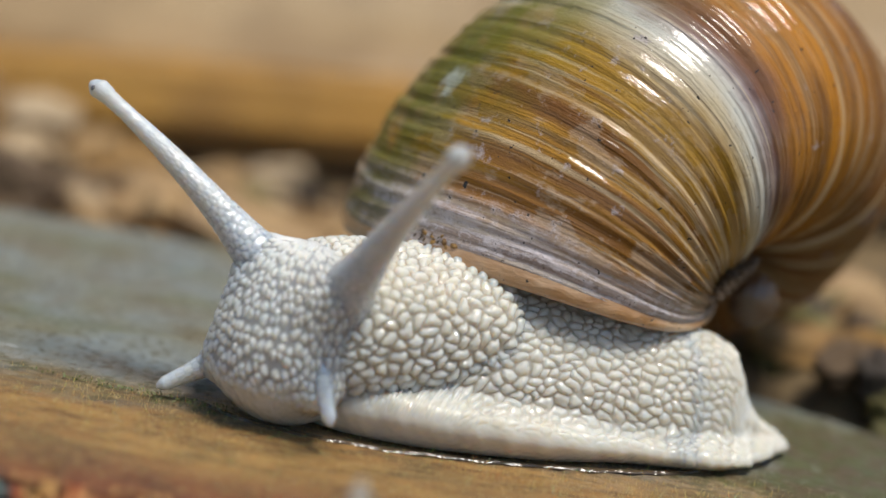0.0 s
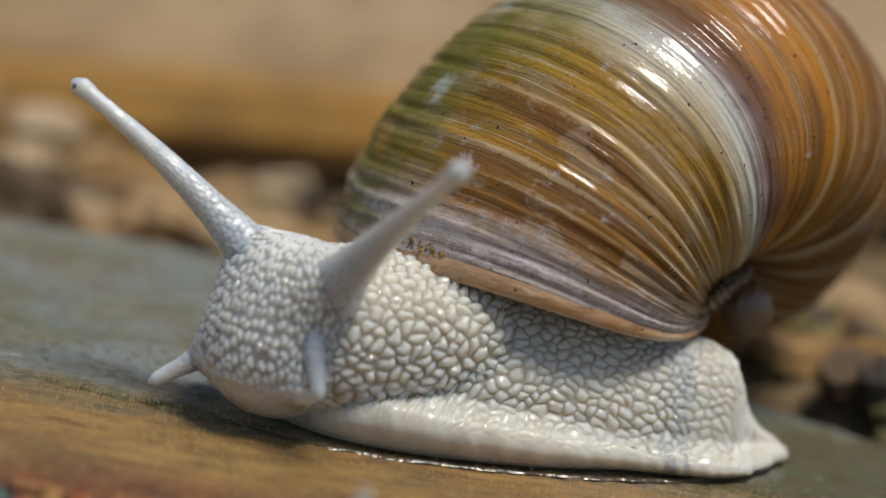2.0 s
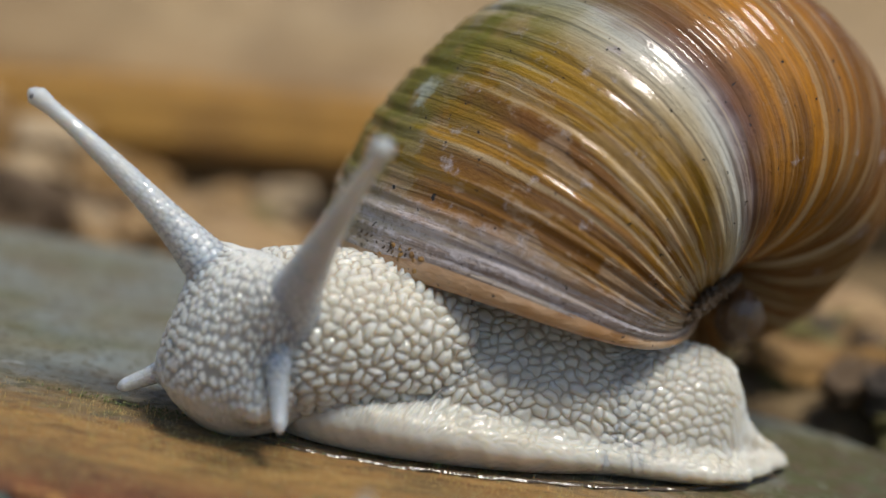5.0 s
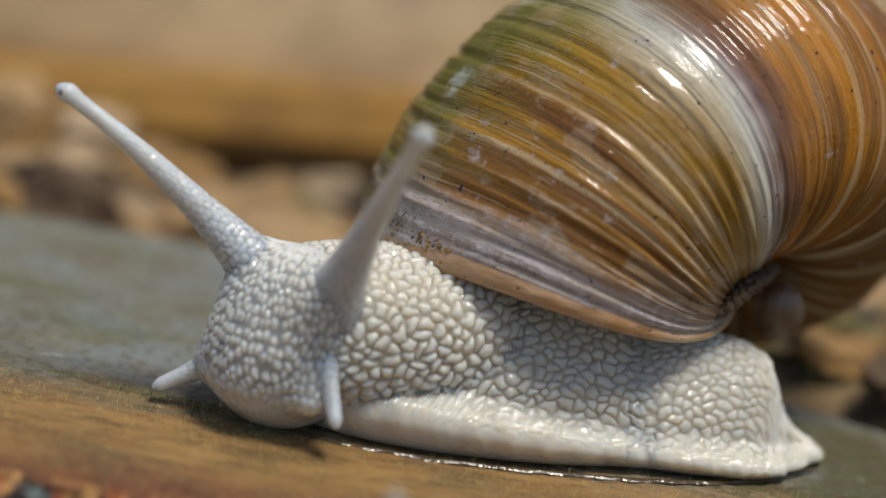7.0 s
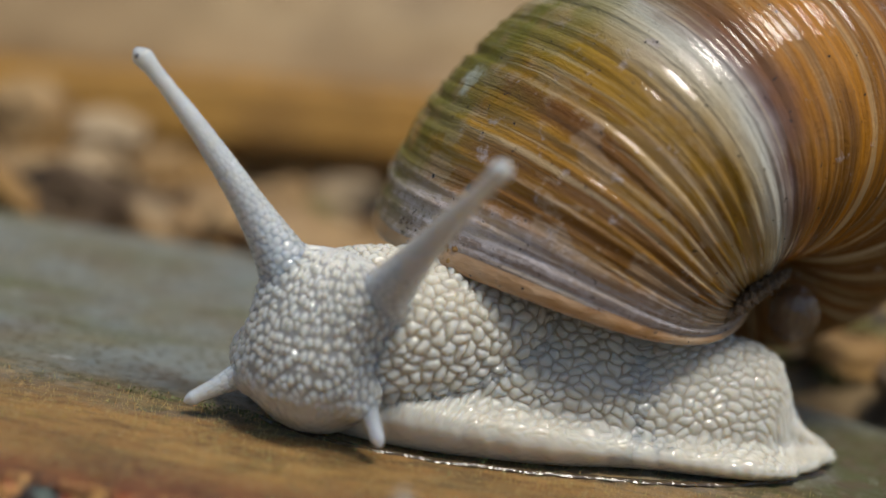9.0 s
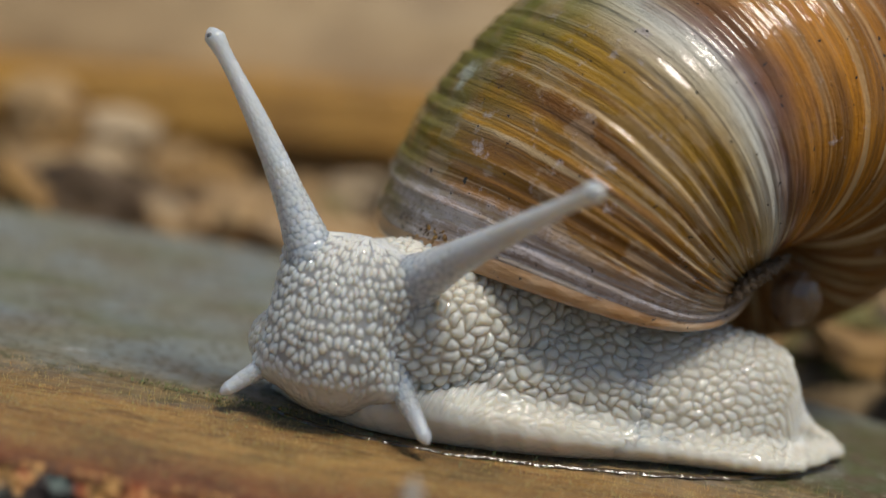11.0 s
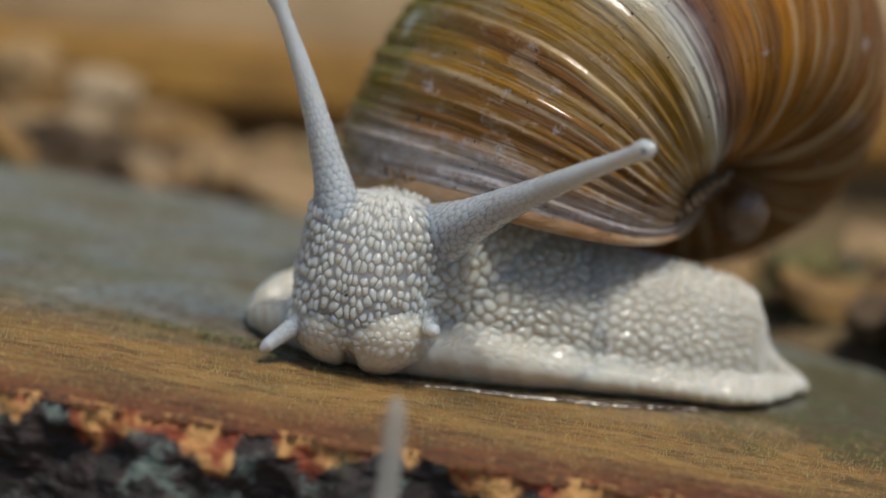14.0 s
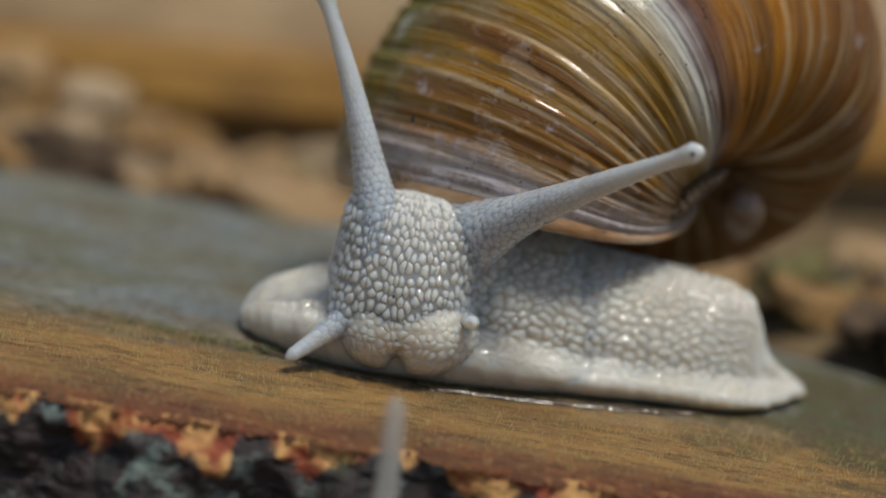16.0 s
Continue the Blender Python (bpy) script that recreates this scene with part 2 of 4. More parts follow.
def slab_paint():
    """Cut face of the slab: raw orange fibre near the bark, a grey-green weathered film further in, a red-brown inner bark line."""
    p = Paint("slab_cut_wood", 0.6)
    pos = p.coords()
    y = p.node("SeparateXYZ", Vector=pos).outputs[1]
    g1 = p.noise(p.coords((0.10, 0.9, 0.9)), 0.5, 6, 0.6, 0.5)
    g2 = p.noise(p.coords((0.25, 2.2, 2.2)), 0.9, 5, 0.6)
    dots = p.noise(pos, 1.6, 4, 0.6)
    raw = p.mix(p.ramp(g1, (0.3, 0.0), (0.68, 1.0)), (0.46, 0.265, 0.08), (0.30, 0.145, 0.042))
    raw = p.mix(p.ramp(p.noise(p.coords((0.35, 1.0, 1.0)), 0.22, 5, 0.6, 0.5), (0.48, 0.0), (0.66, 0.75)), raw, (0.20, 0.135, 0.05))
    raw = p.mix(p.ramp(g2, (0.38, 0.6), (0.52, 0.0)), raw, (0.10, 0.045, 0.016))
    film = p.mix(p.ramp(p.noise(pos, 0.10, 5, 0.6, 0.6), (0.36, 0.0), (0.64, 1.0)), (0.225, 0.215, 0.15), (0.24, 0.275, 0.28))
    film = p.mix(p.ramp(p.noise(p.coords((0.3, 1.0, 1.0)), 0.16, 4), (0.5, 0.0), (0.68, 0.8)), film, (0.13, 0.13, 0.03))
    film = p.mix(p.ramp(dots, (0.36, 0.7), (0.5, 0.0)), film, (0.09, 0.075, 0.04))
    pale = p.ramp(p.noise(p.coords((1, 1.6, 1)), 0.33, 3, 0.5), (0.69, 0.0), (0.74, 1.0))
    film = p.mix(p.math("MULTIPLY", pale, 0.8), film, (0.46, 0.47, 0.45))
    wob = p.math("MULTIPLY", p.math("SUBTRACT", p.noise(p.coords((0.4, 1, 1)), 0.3, 4), 0.5), 9.0)
    yw = p.math("ADD", y, wob)
    c = p.mix(p.ramp(p.math("DIVIDE", p.math("ADD", yw, 2.0), 12.0), (0.15, 0.0), (0.85, 1.0)), raw, film)
    moss = p.math("MULTIPLY", p.ramp(p.math("DIVIDE", yw, 10.0), (0.1, 0.0), (0.35, 1.0), (0.55, 1.0), (0.8, 0.0)), p.ramp(p.noise(pos, 0.7, 4), (0.48, 0.0), (0.6, 0.55)))
    c = p.mix(moss, c, (0.055, 0.06, 0.012))
    red = p.ramp(p.math("DIVIDE", p.math("ADD", p.math("ADD", y, p.math("MULTIPLY", wob, 0.55)), 14.0), 8.0), (0.35, 1.0), (0.85, 0.0))
    c = p.mix(p.math("MULTIPLY", red, 0.85), c, p.mix(p.ramp(g2, (0.4, 0.0), (0.6, 1.0)), (0.11, 0.028, 0.014), (0.24, 0.075, 0.03)))
    stain = p.ramp(p.noise(pos, 0.13, 4), (0.36, 0.4), (0.5, 0.0))
    c = p.mix(stain, c, (0.13, 0.075, 0.028))
    # a mossy, dirty patch towards the slab's narrow end
    far = p.node("VectorMath", i0=pos, i1=(34.0, 8.0, 0.0))
    far.operation = "DISTANCE"
    patch = p.ramp(p.math("ADD", p.math("DIVIDE", far.outputs["Value"], 22.0), p.math("MULTIPLY", p.math("SUBTRACT", p.noise(pos, 0.22, 5, 0.65), 0.5), 1.6)), (0.42, 0.85), (0.7, 0.0))
    c = p.mix(patch, c, p.mix(p.ramp(p.noise(pos, 0.6, 4), (0.4, 0.0), (0.6, 1.0)), (0.10, 0.065, 0.025), (0.085, 0.09, 0.022)))
    n = p.bump(g2, 0.4, 0.7)
    n = p.bump(p.noise(pos, 2.4, 6, 0.75), 0.42, 0.9, n)
    crumb = p.ramp(p.noise(pos, 1.9, 5, 0.7), (0.58, 0.0), (0.66, 0.75))
    c = p.mix(crumb, c, p.mix(p.ramp(p.math("DIVIDE", y, 8.0), (0.3, 0.0), (0.9, 1.0)), (0.50, 0.33, 0.12), (0.30, 0.30, 0.25)))
    return p.done(c, p.ramp(p.noise(pos, 0.25, 4), (0.35, 0.35), (0.6, 0.75)), n)


def bark_paint():
    p = Paint("bark", 0.7)
    pos = p.coords()
    z = p.node("SeparateXYZ", Vector=pos).outputs[2]
    c = p.mix(p.ramp(p.noise(pos, 0.6, 6, 0.65), (0.38, 0.0), (0.66, 1.0)), (0.010, 0.008, 0.008), (0.045, 0.026, 0.024))
    lich = p.ramp(p.noise(pos, 0.34, 5, 0.6), (0.56, 0.0), (0.66, 1.0))
    c = p.mix(p.math("MULTIPLY", lich, 0.9), c, (0.17, 0.215, 0.19))
    c = p.mix(p.ramp(p.noise(pos, 0.3, 4, 0.5, 0.4), (0.6, 0.0), (0.7, 0.7)), c, (0.035, 0.05, 0.018))
    torn = p.ramp(p.math("ADD", p.math("DIVIDE", z, 4.2), p.math("MULTIPLY", p.noise(p.coords((1, 1, 0.3)), 0.22, 4), 2.7)), (0.86, 0.0), (1.02, 1.0))
    c = p.mix(torn, c, p.mix(p.ramp(p.noise(pos, 0.45, 3), (0.42, 0.0), (0.58, 1.0)), (0.26, 0.05, 0.014), (0.62, 0.33, 0.11)))
    return p.done(c, p.ramp(lich, (0.0, 0.5), (1.0, 0.8)), p.bump(p.noise(pos, 1.2, 6, 0.65), 0.5, 0.9))


TW = -1.02
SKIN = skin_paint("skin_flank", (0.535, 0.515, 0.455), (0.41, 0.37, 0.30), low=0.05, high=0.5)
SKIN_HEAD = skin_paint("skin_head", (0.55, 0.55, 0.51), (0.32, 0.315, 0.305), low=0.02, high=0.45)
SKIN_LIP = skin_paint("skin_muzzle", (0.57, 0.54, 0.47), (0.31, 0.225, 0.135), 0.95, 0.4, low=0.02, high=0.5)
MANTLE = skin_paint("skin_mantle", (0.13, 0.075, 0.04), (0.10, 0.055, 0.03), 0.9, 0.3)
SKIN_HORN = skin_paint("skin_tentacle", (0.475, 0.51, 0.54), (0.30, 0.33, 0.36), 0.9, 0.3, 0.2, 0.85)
SHELL = shell_paint()
SLAB = slab_paint()
BARK = bark_paint()
SOIL = wood_paint("soil", (0.27, 0.185, 0.085), (0.17, 0.11, 0.048), (0.05, 0.03, 0.016), (0.4, 0.4, 0.4))
LIP = lip_paint()
CRUST = wood_paint("dirt_crust", (0.20, 0.12, 0.055), (0.09, 0.05, 0.022), (0.03, 0.018, 0.01), (0.8, 0.8, 0.8), rough=0.5)
EYE = Paint("eye_dark", 0.3, Base_Color=(0.10, 0.10, 0.11, 1)).done()
WOOD_TAN = wood_paint("sawn_plank_wood", (0.44, 0.31, 0.165), (0.39, 0.265, 0.13), (0.32, 0.20, 0.092), (0.03, 0.3, 0.3))
WOOD_ORANGE = wood_paint("orange_board_wood", (0.58, 0.32, 0.06), (0.46, 0.23, 0.04), (0.26, 0.12, 0.025), (0.04, 0.4, 0.4))
CHIPS = [wood_paint("chip_" + n, a, b, d, (0.15, 0.6, 0.6)) for n, a, b, d in (
    ("tan", (0.52, 0.36, 0.165), (0.42, 0.27, 0.115), (0.22, 0.11, 0.05)), ("cream", (0.62, 0.50, 0.34), (0.52, 0.38, 0.22), (0.3, 0.18, 0.08)),
    ("brown", (0.18, 0.11, 0.045), (0.12, 0.07, 0.03), (0.05, 0.025, 0.012)), ("orange", (0.47, 0.27, 0.075), (0.34, 0.18, 0.045), (0.15, 0.07, 0.02)),
    ("dark", (0.06, 0.04, 0.025), (0.04, 0.03, 0.02), (0.015, 0.01, 0.008)), ("mossy", (0.27, 0.22, 0.075), (0.17, 0.16, 0.04), (0.07, 0.06, 0.018)))]
_straw = Paint("pale_straw", 0.4, Alpha=0.45)
STRAW = _straw.done(_straw.mix(_straw.noise(_straw.coords((1, 1, 0.2)), 0.8, 4), (0.75, 0.74, 0.70), (0.60, 0.56, 0.48)))
_fibre = Paint("torn_fibre", 0.5, Subsurface_Weight=1.0, Subsurface_Scale=0.0004)
FIBRE = _fibre.done(_fibre.mix(_fibre.noise(_fibre.coords(), 0.4, 3), (0.72, 0.50, 0.22), (0.50, 0.31, 0.11)))
# slime whose dark base colour also paints the contact shadow along the sole
_slime = Paint("wet_slime_shade", 0.12, Base_Color=(0.06, 0.04, 0.022, 1), Coat_Weight=0.5, Coat_Roughness=0.05)
SLIME_SHADE = _slime.done(normal=_slime.bump(_slime.noise(_slime.coords(), 1.2, 3), 0.3, 0.8))
_moss = Paint("moss_leaf", 0.6)
MOSS = _moss.done(_moss.mix(_moss.noise(_moss.coords(), 1.5, 3), (0.05, 0.065, 0.012), (0.13, 0.14, 0.03)))

# ---- mesh helpers ----


def grid_mesh(name, P, material, closed=False, uv=None, relief=None, smooth=True, caps=False):
    """A mesh from an n x m grid of points in millimetres; closed joins the last column to the first."""
    n, m = P.shape[:2]
    i = np.arange(n - 1)[:, None]
    j = np.arange(m if closed else m - 1)[None, :]
    k = (j + 1) % m
    quads = np.stack([i * m + j, i * m + k, (i + 1) * m + k, (i + 1) * m + j], -1).reshape(-1, 4)
    me = bpy.data.meshes.new(name)
    verts = (P.reshape(-1, 3) * MM).astype(np.float32)
    me.vertices.add(len(verts))
    me.vertices.foreach_set("co", verts.ravel())
    me.loops.add(quads.size)
    me.loops.foreach_set("vertex_index", quads.ravel().astype(np.int32))
    me.polygons.add(len(quads))
    me.polygons.foreach_set("loop_start", np.arange(0, quads.size, 4, dtype=np.int32))
    me.polygons.foreach_set("use_smooth", np.full(len(quads), smooth))
    if uv is not None:
        layer = me.uv_layers.new(name="growth")
        layer.data.foreach_set("uv", uv.reshape(-1, 2)[quads.ravel()].astype(np.float32).ravel())
    if relief is not None:
        a = me.attributes.new("relief", "FLOAT", "POINT")
        a.data.foreach_set("value", relief.astype(np.float32).ravel())
    me.update(calc_edges=True)
    me.validate()
    me.materials.append(material)
    return me


def normals_of(P, closed=False):
    du = np.gradient(P, axis=0)
    if closed:
        dv = (np.roll(P, -1, 1) - np.roll(P, 1, 1)) / 2
    else:
        dv = np.gradient(P, axis=1)
    n = np.cross(du, dv)
    return n / np.maximum(np.linalg.norm(n, axis=-1, keepdims=True), 1e-9)


def hash3(c, seed):
    """Three random numbers for each integer cell."""
    h = (c[..., 0] * 73856093) ^ (c[..., 1] * 19349663) ^ (c[..., 2] * 83492791) ^ (seed * 2654435)
    out = []
    for k in (374761393, 668265263, 962287321):
        v = (h * k) & 0x7FFFFFFF
        v = ((v ^ (v >> 13)) * 1274126177) & 0x7FFFFFFF
        out.append(((v >> 7) & 0xFFFF) / 65535.0)
    return np.stack(out, -1)


def waves(Q, seed=0):
    """Cheap smooth noise from -1 to 1."""
    r = np.random.default_rng(seed)
    out = np.zeros(Q.shape[:-1])
    for k in range(7):
        out += np.sin(Q @ r.normal(size=3) * (1 + 0.35 * k) + r.uniform(0, 6.28)) / 7
    return out * 1.6


def spline(points, n):
    """n points on a smooth curve through the given rows."""
    p = np.asarray(points, float)
    s = np.r_[0, np.cumsum(np.linalg.norm(np.diff(p, axis=0), axis=1) ** 0.7)]
    t = np.linspace(0, s[-1], n)
    m = np.gradient(p, s, axis=0)
    k = np.clip(np.searchsorted(s, t, side="right") - 1, 0, len(s) - 2)
    h = s[k + 1] - s[k]
    u = ((t - s[k]) / h)[:, None]
    h = h[:, None]
    return ((2 * u**3 - 3 * u**2 + 1) * p[k] + (u**3 - 2 * u**2 + u) * h * m[k] + (3 * u**2 - 2 * u**3) * p[k + 1] + (u**3 - u**2) * h * m[k + 1])


def part(name, me, parent, label="", m=None):
    ob = new(name, me)
    ob.parent = parent
    if m is not None:
        ob.matrix_basis = m
    return tagged(ob, label)


def box_mesh(name, size, material, bevel=0.0, wobble=0.0, cuts=0, seed=0):
    """A worn box, sizes in millimetres, standing on z = 0."""
    bm = bmesh.new()
    bmesh.ops.create_cube(bm, size=1.0)
    for v in bm.verts:
        v.co = Vector(((v.co.x) * size[0], v.co.y * size[1], (v.co.z + 0.5) * size[2])) * MM
    if bevel:
        bmesh.ops.bevel(bm, geom=bm.edges[:], offset=bevel * MM, segments=2, affect="EDGES")
    if cuts:
        bmesh.ops.subdivide_edges(bm, edges=bm.edges[:], cuts=cuts, use_grid_fill=True)
    if wobble:
        for v in bm.verts:
            v.co += noise.noise_vector(v.co / MM * 0.09 + Vector((seed * 7.3, seed, 0))) * wobble * MM
    for f in bm.faces:
        f.smooth = True
    me = bpy.data.meshes.new(name)
    bm.to_mesh(me)
    bm.free()
    me.materials.append(material)
    return me


# ---- the wooden slab that the snail crawls on ----


def back_edge(x):
    """How far back the slab reaches."""
    return np.interp(x, (-95, -8, 32, 50, 95), (44, 41, 22, 11, 2))


def wood_slab():
    slab = tagged(new("wood_slab"), "weathered wooden slab with green film and a dark bark edge", "wood slab")
    nx, ny = 620, 300
    x = np.linspace(-95, 95, nx)
    v = np.concatenate([np.linspace(0, 0.42, 170), np.linspace(0.425, 1, ny - 170)])
    X, V = np.meshgrid(x, v)
    Y = V * (back_edge(X) + 12.4)
    edge = 0.5 * waves(np.stack([X * 0.5, 0 * X, 0 * X], -1), 3) + 0.4 * waves(np.stack([X * 1.7, 0 * X, 0 * X], -1), 4)
    notch = np.clip(waves(np.stack([X * 0.42, 0 * X, 0 * X], -1), 8) - 0.1, 0, 1) * 2.2
    fade = np.clip(1 - Y / 7, 0, 1)
    Yw = Y - 12.4 + (edge + notch) * fade
    Q = np.stack([X * 0.25, Y * 0.9, 0 * X], -1)
    F = np.stack([X, Y, 0 * X], -1)
    Z = 0.08 * waves(Q, 1) + 0.05 * waves(Q * 3, 2) + 0.05 * waves(F * 2.2, 5) + 0.035 * waves(F * 5.3, 6) - 0.14
    Z = Z - 0.25 * np.maximum(2.0 - Y, 0) ** 1.4
    part("top", grid_mesh("slab_top", np.stack([X, Yw, Z], -1), SLAB), slab)
    XB, T = np.meshgrid(np.linspace(-95, 95, 640), np.linspace(0, 1, 130))
    lump = np.array([noise.fractal(Vector((x * 0.16, t * 2.2, 3.1)), 0.9, 2.1, 6) for x, t in zip(XB.ravel(), T.ravel())]).reshape(XB.shape) * 1.9
    cut = np.clip(waves(np.stack([XB * 0.42, 0 * XB, 0 * XB], -1), 8) - 0.1, 0, 1) * 2.2 * np.clip(1 - T * 5, 0, 1)
    YB = -12.0 - 1.5 * np.sin(T * 2.2) + 0.5 * waves(np.stack([XB * 0.5, 0 * XB, 0 * XB], -1), 3) + lump * 0.9 * np.minimum(1, T * 7) + cut
    part("bark", grid_mesh("slab_bark", np.stack([XB, YB, -0.55 - T * 11], -1), BARK), slab, "dark lumpy bark with pale lichen")
    return slab


def wood_fibres():
    """Short torn fibres that stand up from the cut face near the bark."""
    r = np.random.default_rng(5)
    n = 7000
    x = r.uniform(-34, 40, n)
    y = -11.5 + r.beta(1.6, 1.8, n) * (17 + 0.0 * x)
    h = 0.06 + 0.6 * r.random(n) ** 6
    a = r.uniform(0, 6.28, n)
    w = 0.02 + 0.02 * r.random(n)
    lean = r.normal(0, 0.5, (n, 2)) * h[:, None]
    z = -0.25
    v = np.stack([np.stack([x - w * np.cos(a), y - w * np.sin(a), np.full(n, z)], -1), np.stack([x + w * np.cos(a), y + w * np.sin(a), np.full(n, z)], -1),
                  np.stack([x - w * np.sin(a), y + w * np.cos(a), np.full(n, z)], -1), np.stack([x + lean[:, 0], y + lean[:, 1], h], -1)], 1)
    me = bpy.data.meshes.new("wood_fibres")
    k = np.arange(n) * 4
    faces = np.concatenate([np.stack([k, k + 1, k + 3], -1), np.stack([k + 1, k + 2, k + 3], -1), np.stack([k + 2, k, k + 3], -1)])
    me.from_pydata((v.reshape(-1, 3) * MM).tolist(), [], faces.tolist())
    me.materials.append(FIBRE)
    return tagged(new("wood_fibres", me), "short torn wood fibres on the slab", "wood fibres", kind="stuff")


def soil_height(x, y):
    """Ground level in millimetres: a bank of litter rises behind the slab."""
    d = y - float(back_edge(x))
    bank = max(0.0, min(1.0, (d - 1.0) / 9.0)) * max(0.0, min(1.0, (150 - d) / 60)) * max(0.0, min(1.0, (170 - abs(x)) / 60))
    heap = 3.2 * math.exp(-(((x + 43) / 12) ** 2) - ((y - 66) / 10) ** 2) + 3.6 * max(0.0, min(1.0, (x - 18) / 12))
    return -10.0 + bank * (6.5 + heap + 1.6 * noise.noise(Vector((x * 0.09, y * 0.09, 0))))


def ground():
    me = bpy.data.meshes.new("ground")
    bm = bmesh.new()
    bmesh.ops.create_grid(bm, x_segments=150, y_segments=150, size=1.0)
    for v in bm.verts:
        r = max(abs(v.co.x), abs(v.co.y), 1e-6)
        k = (0.22 * r + 60 * r**14) / r
        x, y = v.co.x * k, v.co.y * k
        v.co = Vector((x, y, soil_height(x / MM, y / MM) * MM))
    for f in bm.faces:
        f.smooth = True
    bm.to_mesh(me)
    bm.free()
    me.materials.append(SOIL)
    return tagged(new("ground", me), "brown soil with wood litter", "ground", kind="structure")


def chip_mesh(seed, material):
    """A split wood chip about 10 mm long."""
    r = random.Random(seed)
    bm = bmesh.new()
    bmesh.ops.create_cube(bm, size=1.0)
    bmesh.ops.subdivide_edges(bm, edges=bm.edges[:], cuts=2, use_grid_fill=True)
    sx, sy, sz = r.uniform(7, 13), r.uniform(4, 8), r.uniform(2, 4.5)
    off = Vector((r.uniform(0, 50), r.uniform(0, 50), 0))
    for v in bm.verts:
        c = v.co.copy()
        w = 1 - 0.45 * abs(c.x) * 2 * r.uniform(0.5, 1)
        v.co = Vector((c.x * sx, c.y * sy * w, (c.z + 0.5) * sz * (1 - 0.3 * abs(c.x)))) + noise.noise_vector(c * 2.2 + off) * 1.1
    bmesh.ops.bevel(bm, geom=[e for e in bm.edges if e.calc_face_angle(0) > 0.7], offset=0.25, segments=1, affect="EDGES")
    for v in bm.verts:
        v.co *= MM
    me = bpy.data.meshes.new("wood_chip")
    bm.to_mesh(me)
    bm.free()
    me.materials.append(material)
    return me


def wood_chips():
    kinds = ("tan", "cream", "brown", "orange", "dark", "mossy")
    meshes = [(k, chip_mesh(7 * i + j, CHIPS[i])) for i, k in enumerate(kinds) for j in range(2)]
    words = {"tan": "tan split wood chip lying in the litter", "cream": "pale cream wood chip lying in the litter", "brown": "dark brown bark chip lying in the litter",
             "orange": "orange-brown wood chip lying in the litter", "dark": "nearly black bark crumb lying in the litter", "mossy": "yellow-green mossy wood chip lying in the litter"}
    r = random.Random(11)

    def put(k, x, y, size=1.0, lift=0.0, tip=0.0):
        kind, me = meshes[k]
        ob = tagged(new("wood_chip", me), words[kind], "wood chip", "wood chips behind the slab")
        ob.matrix_basis = at(x, y, soil_height(x, y) - 0.6 + lift, tip + r.uniform(-25, 25), r.uniform(-25, 25), r.uniform(0, 360) if not tip else r.uniform(-30, 30)) @ Matrix.Scale(size, 4)

    # chips that stand out in the heap, then the scatter
    for k, x, y, s, up in ((2, -35, 66, 0.75, 3.6), (6, -25.5, 66, 0.7, 3.2), (0, -22.7, 60, 0.6, 2.6), (3, -28.7, 54, 0.75, 0.6), (0, -13.8, 52, 1.0, 1.4), (1, -20.7, 52, 0.7, 1.4), (4, -34, 52, 0.8, 0.4),
                           (1, -43, 70, 0.9, 2.2), (6, -39.8, 64, 0.8, 1.4), (0, -41, 58, 0.9, 0.6), (7, 32.3, 35, 0.8, 2.0), (2, 33, 22, 0.55, 0.4), (1, 37.5, 40, 0.9, 1.6), (6, 37.2, 32, 0.8, 1.2), (0, 31.6, 24, 0.5, 0.4),
                           (1, 36.7, 45, 1.0, 1.6)):
        put(k, x, y, s, up, 52)
    for i in range(60):
        put(r.choice((0, 0, 1, 1, 2, 3, 4, 5, 6, 7, 10)), r.uniform(-52, -6), r.uniform(48, 72), r.uniform(0.35, 0.75), r.uniform(0.0, 1.8))
    # mostly dark and mossy kinds here, their colour standing in for the shell's shadow
    for i in range(45):
        x = r.uniform(27, 52)
        y = float(back_edge(x)) + r.uniform(3, 24)
        put(r.choice((0, 4, 4, 5, 5, 9, 10, 10, 11, 11)), x, y, r.uniform(0.35, 0.75), r.uniform(0.2, 1.6))
    for i in range(120):
        x = r.uniform(-62, 66)
        y = float(back_edge(x)) + r.uniform(5, 30)
        put(r.choice((0, 0, 1, 1, 2, 3, 4, 5, 6, 6, 7, 7, 4, 9)) if x < 12 else r.choice((0, 1, 4, 5, 6, 10, 10, 11, 11, 8, 9)), x, y, r.uniform(0.45, 1.0), r.uniform(-0.5, 1.2))


# ---- the snail ----


def shell_points(T, PH):
    """Points of the coil: T the angle back from the lip, PH round the whorl (0 outermost, down the base at 3/2 pi)."""
    az, el = -0.480, 0.387
    o = np.array((14.07, 34.48, 16.31))
    r, R, H, A, W, phase, shear = 12.897, 0.949, 0.933, 1.104, 2.377, 6.222, -0.316
    a = np.array((math.sin(az) * math.cos(el), math.cos(az) * math.cos(el), math.sin(el)))
    e1 = np.cross((0, 0, 1.0), a)
    e1 /= np.linalg.norm(e1)
    e2 = np.cross(a, e1)
    g = W ** (T / (2 * math.pi)) * r
    rad = g * (R + np.cos(PH))
    ax = g * (A * np.sin(PH) - H)
    ang = -T + phase + shear * np.sin(PH)
    return o + rad[..., None] * (np.cos(ang)[..., None] * e1 + np.sin(ang)[..., None] * e2) + ax[..., None] * a


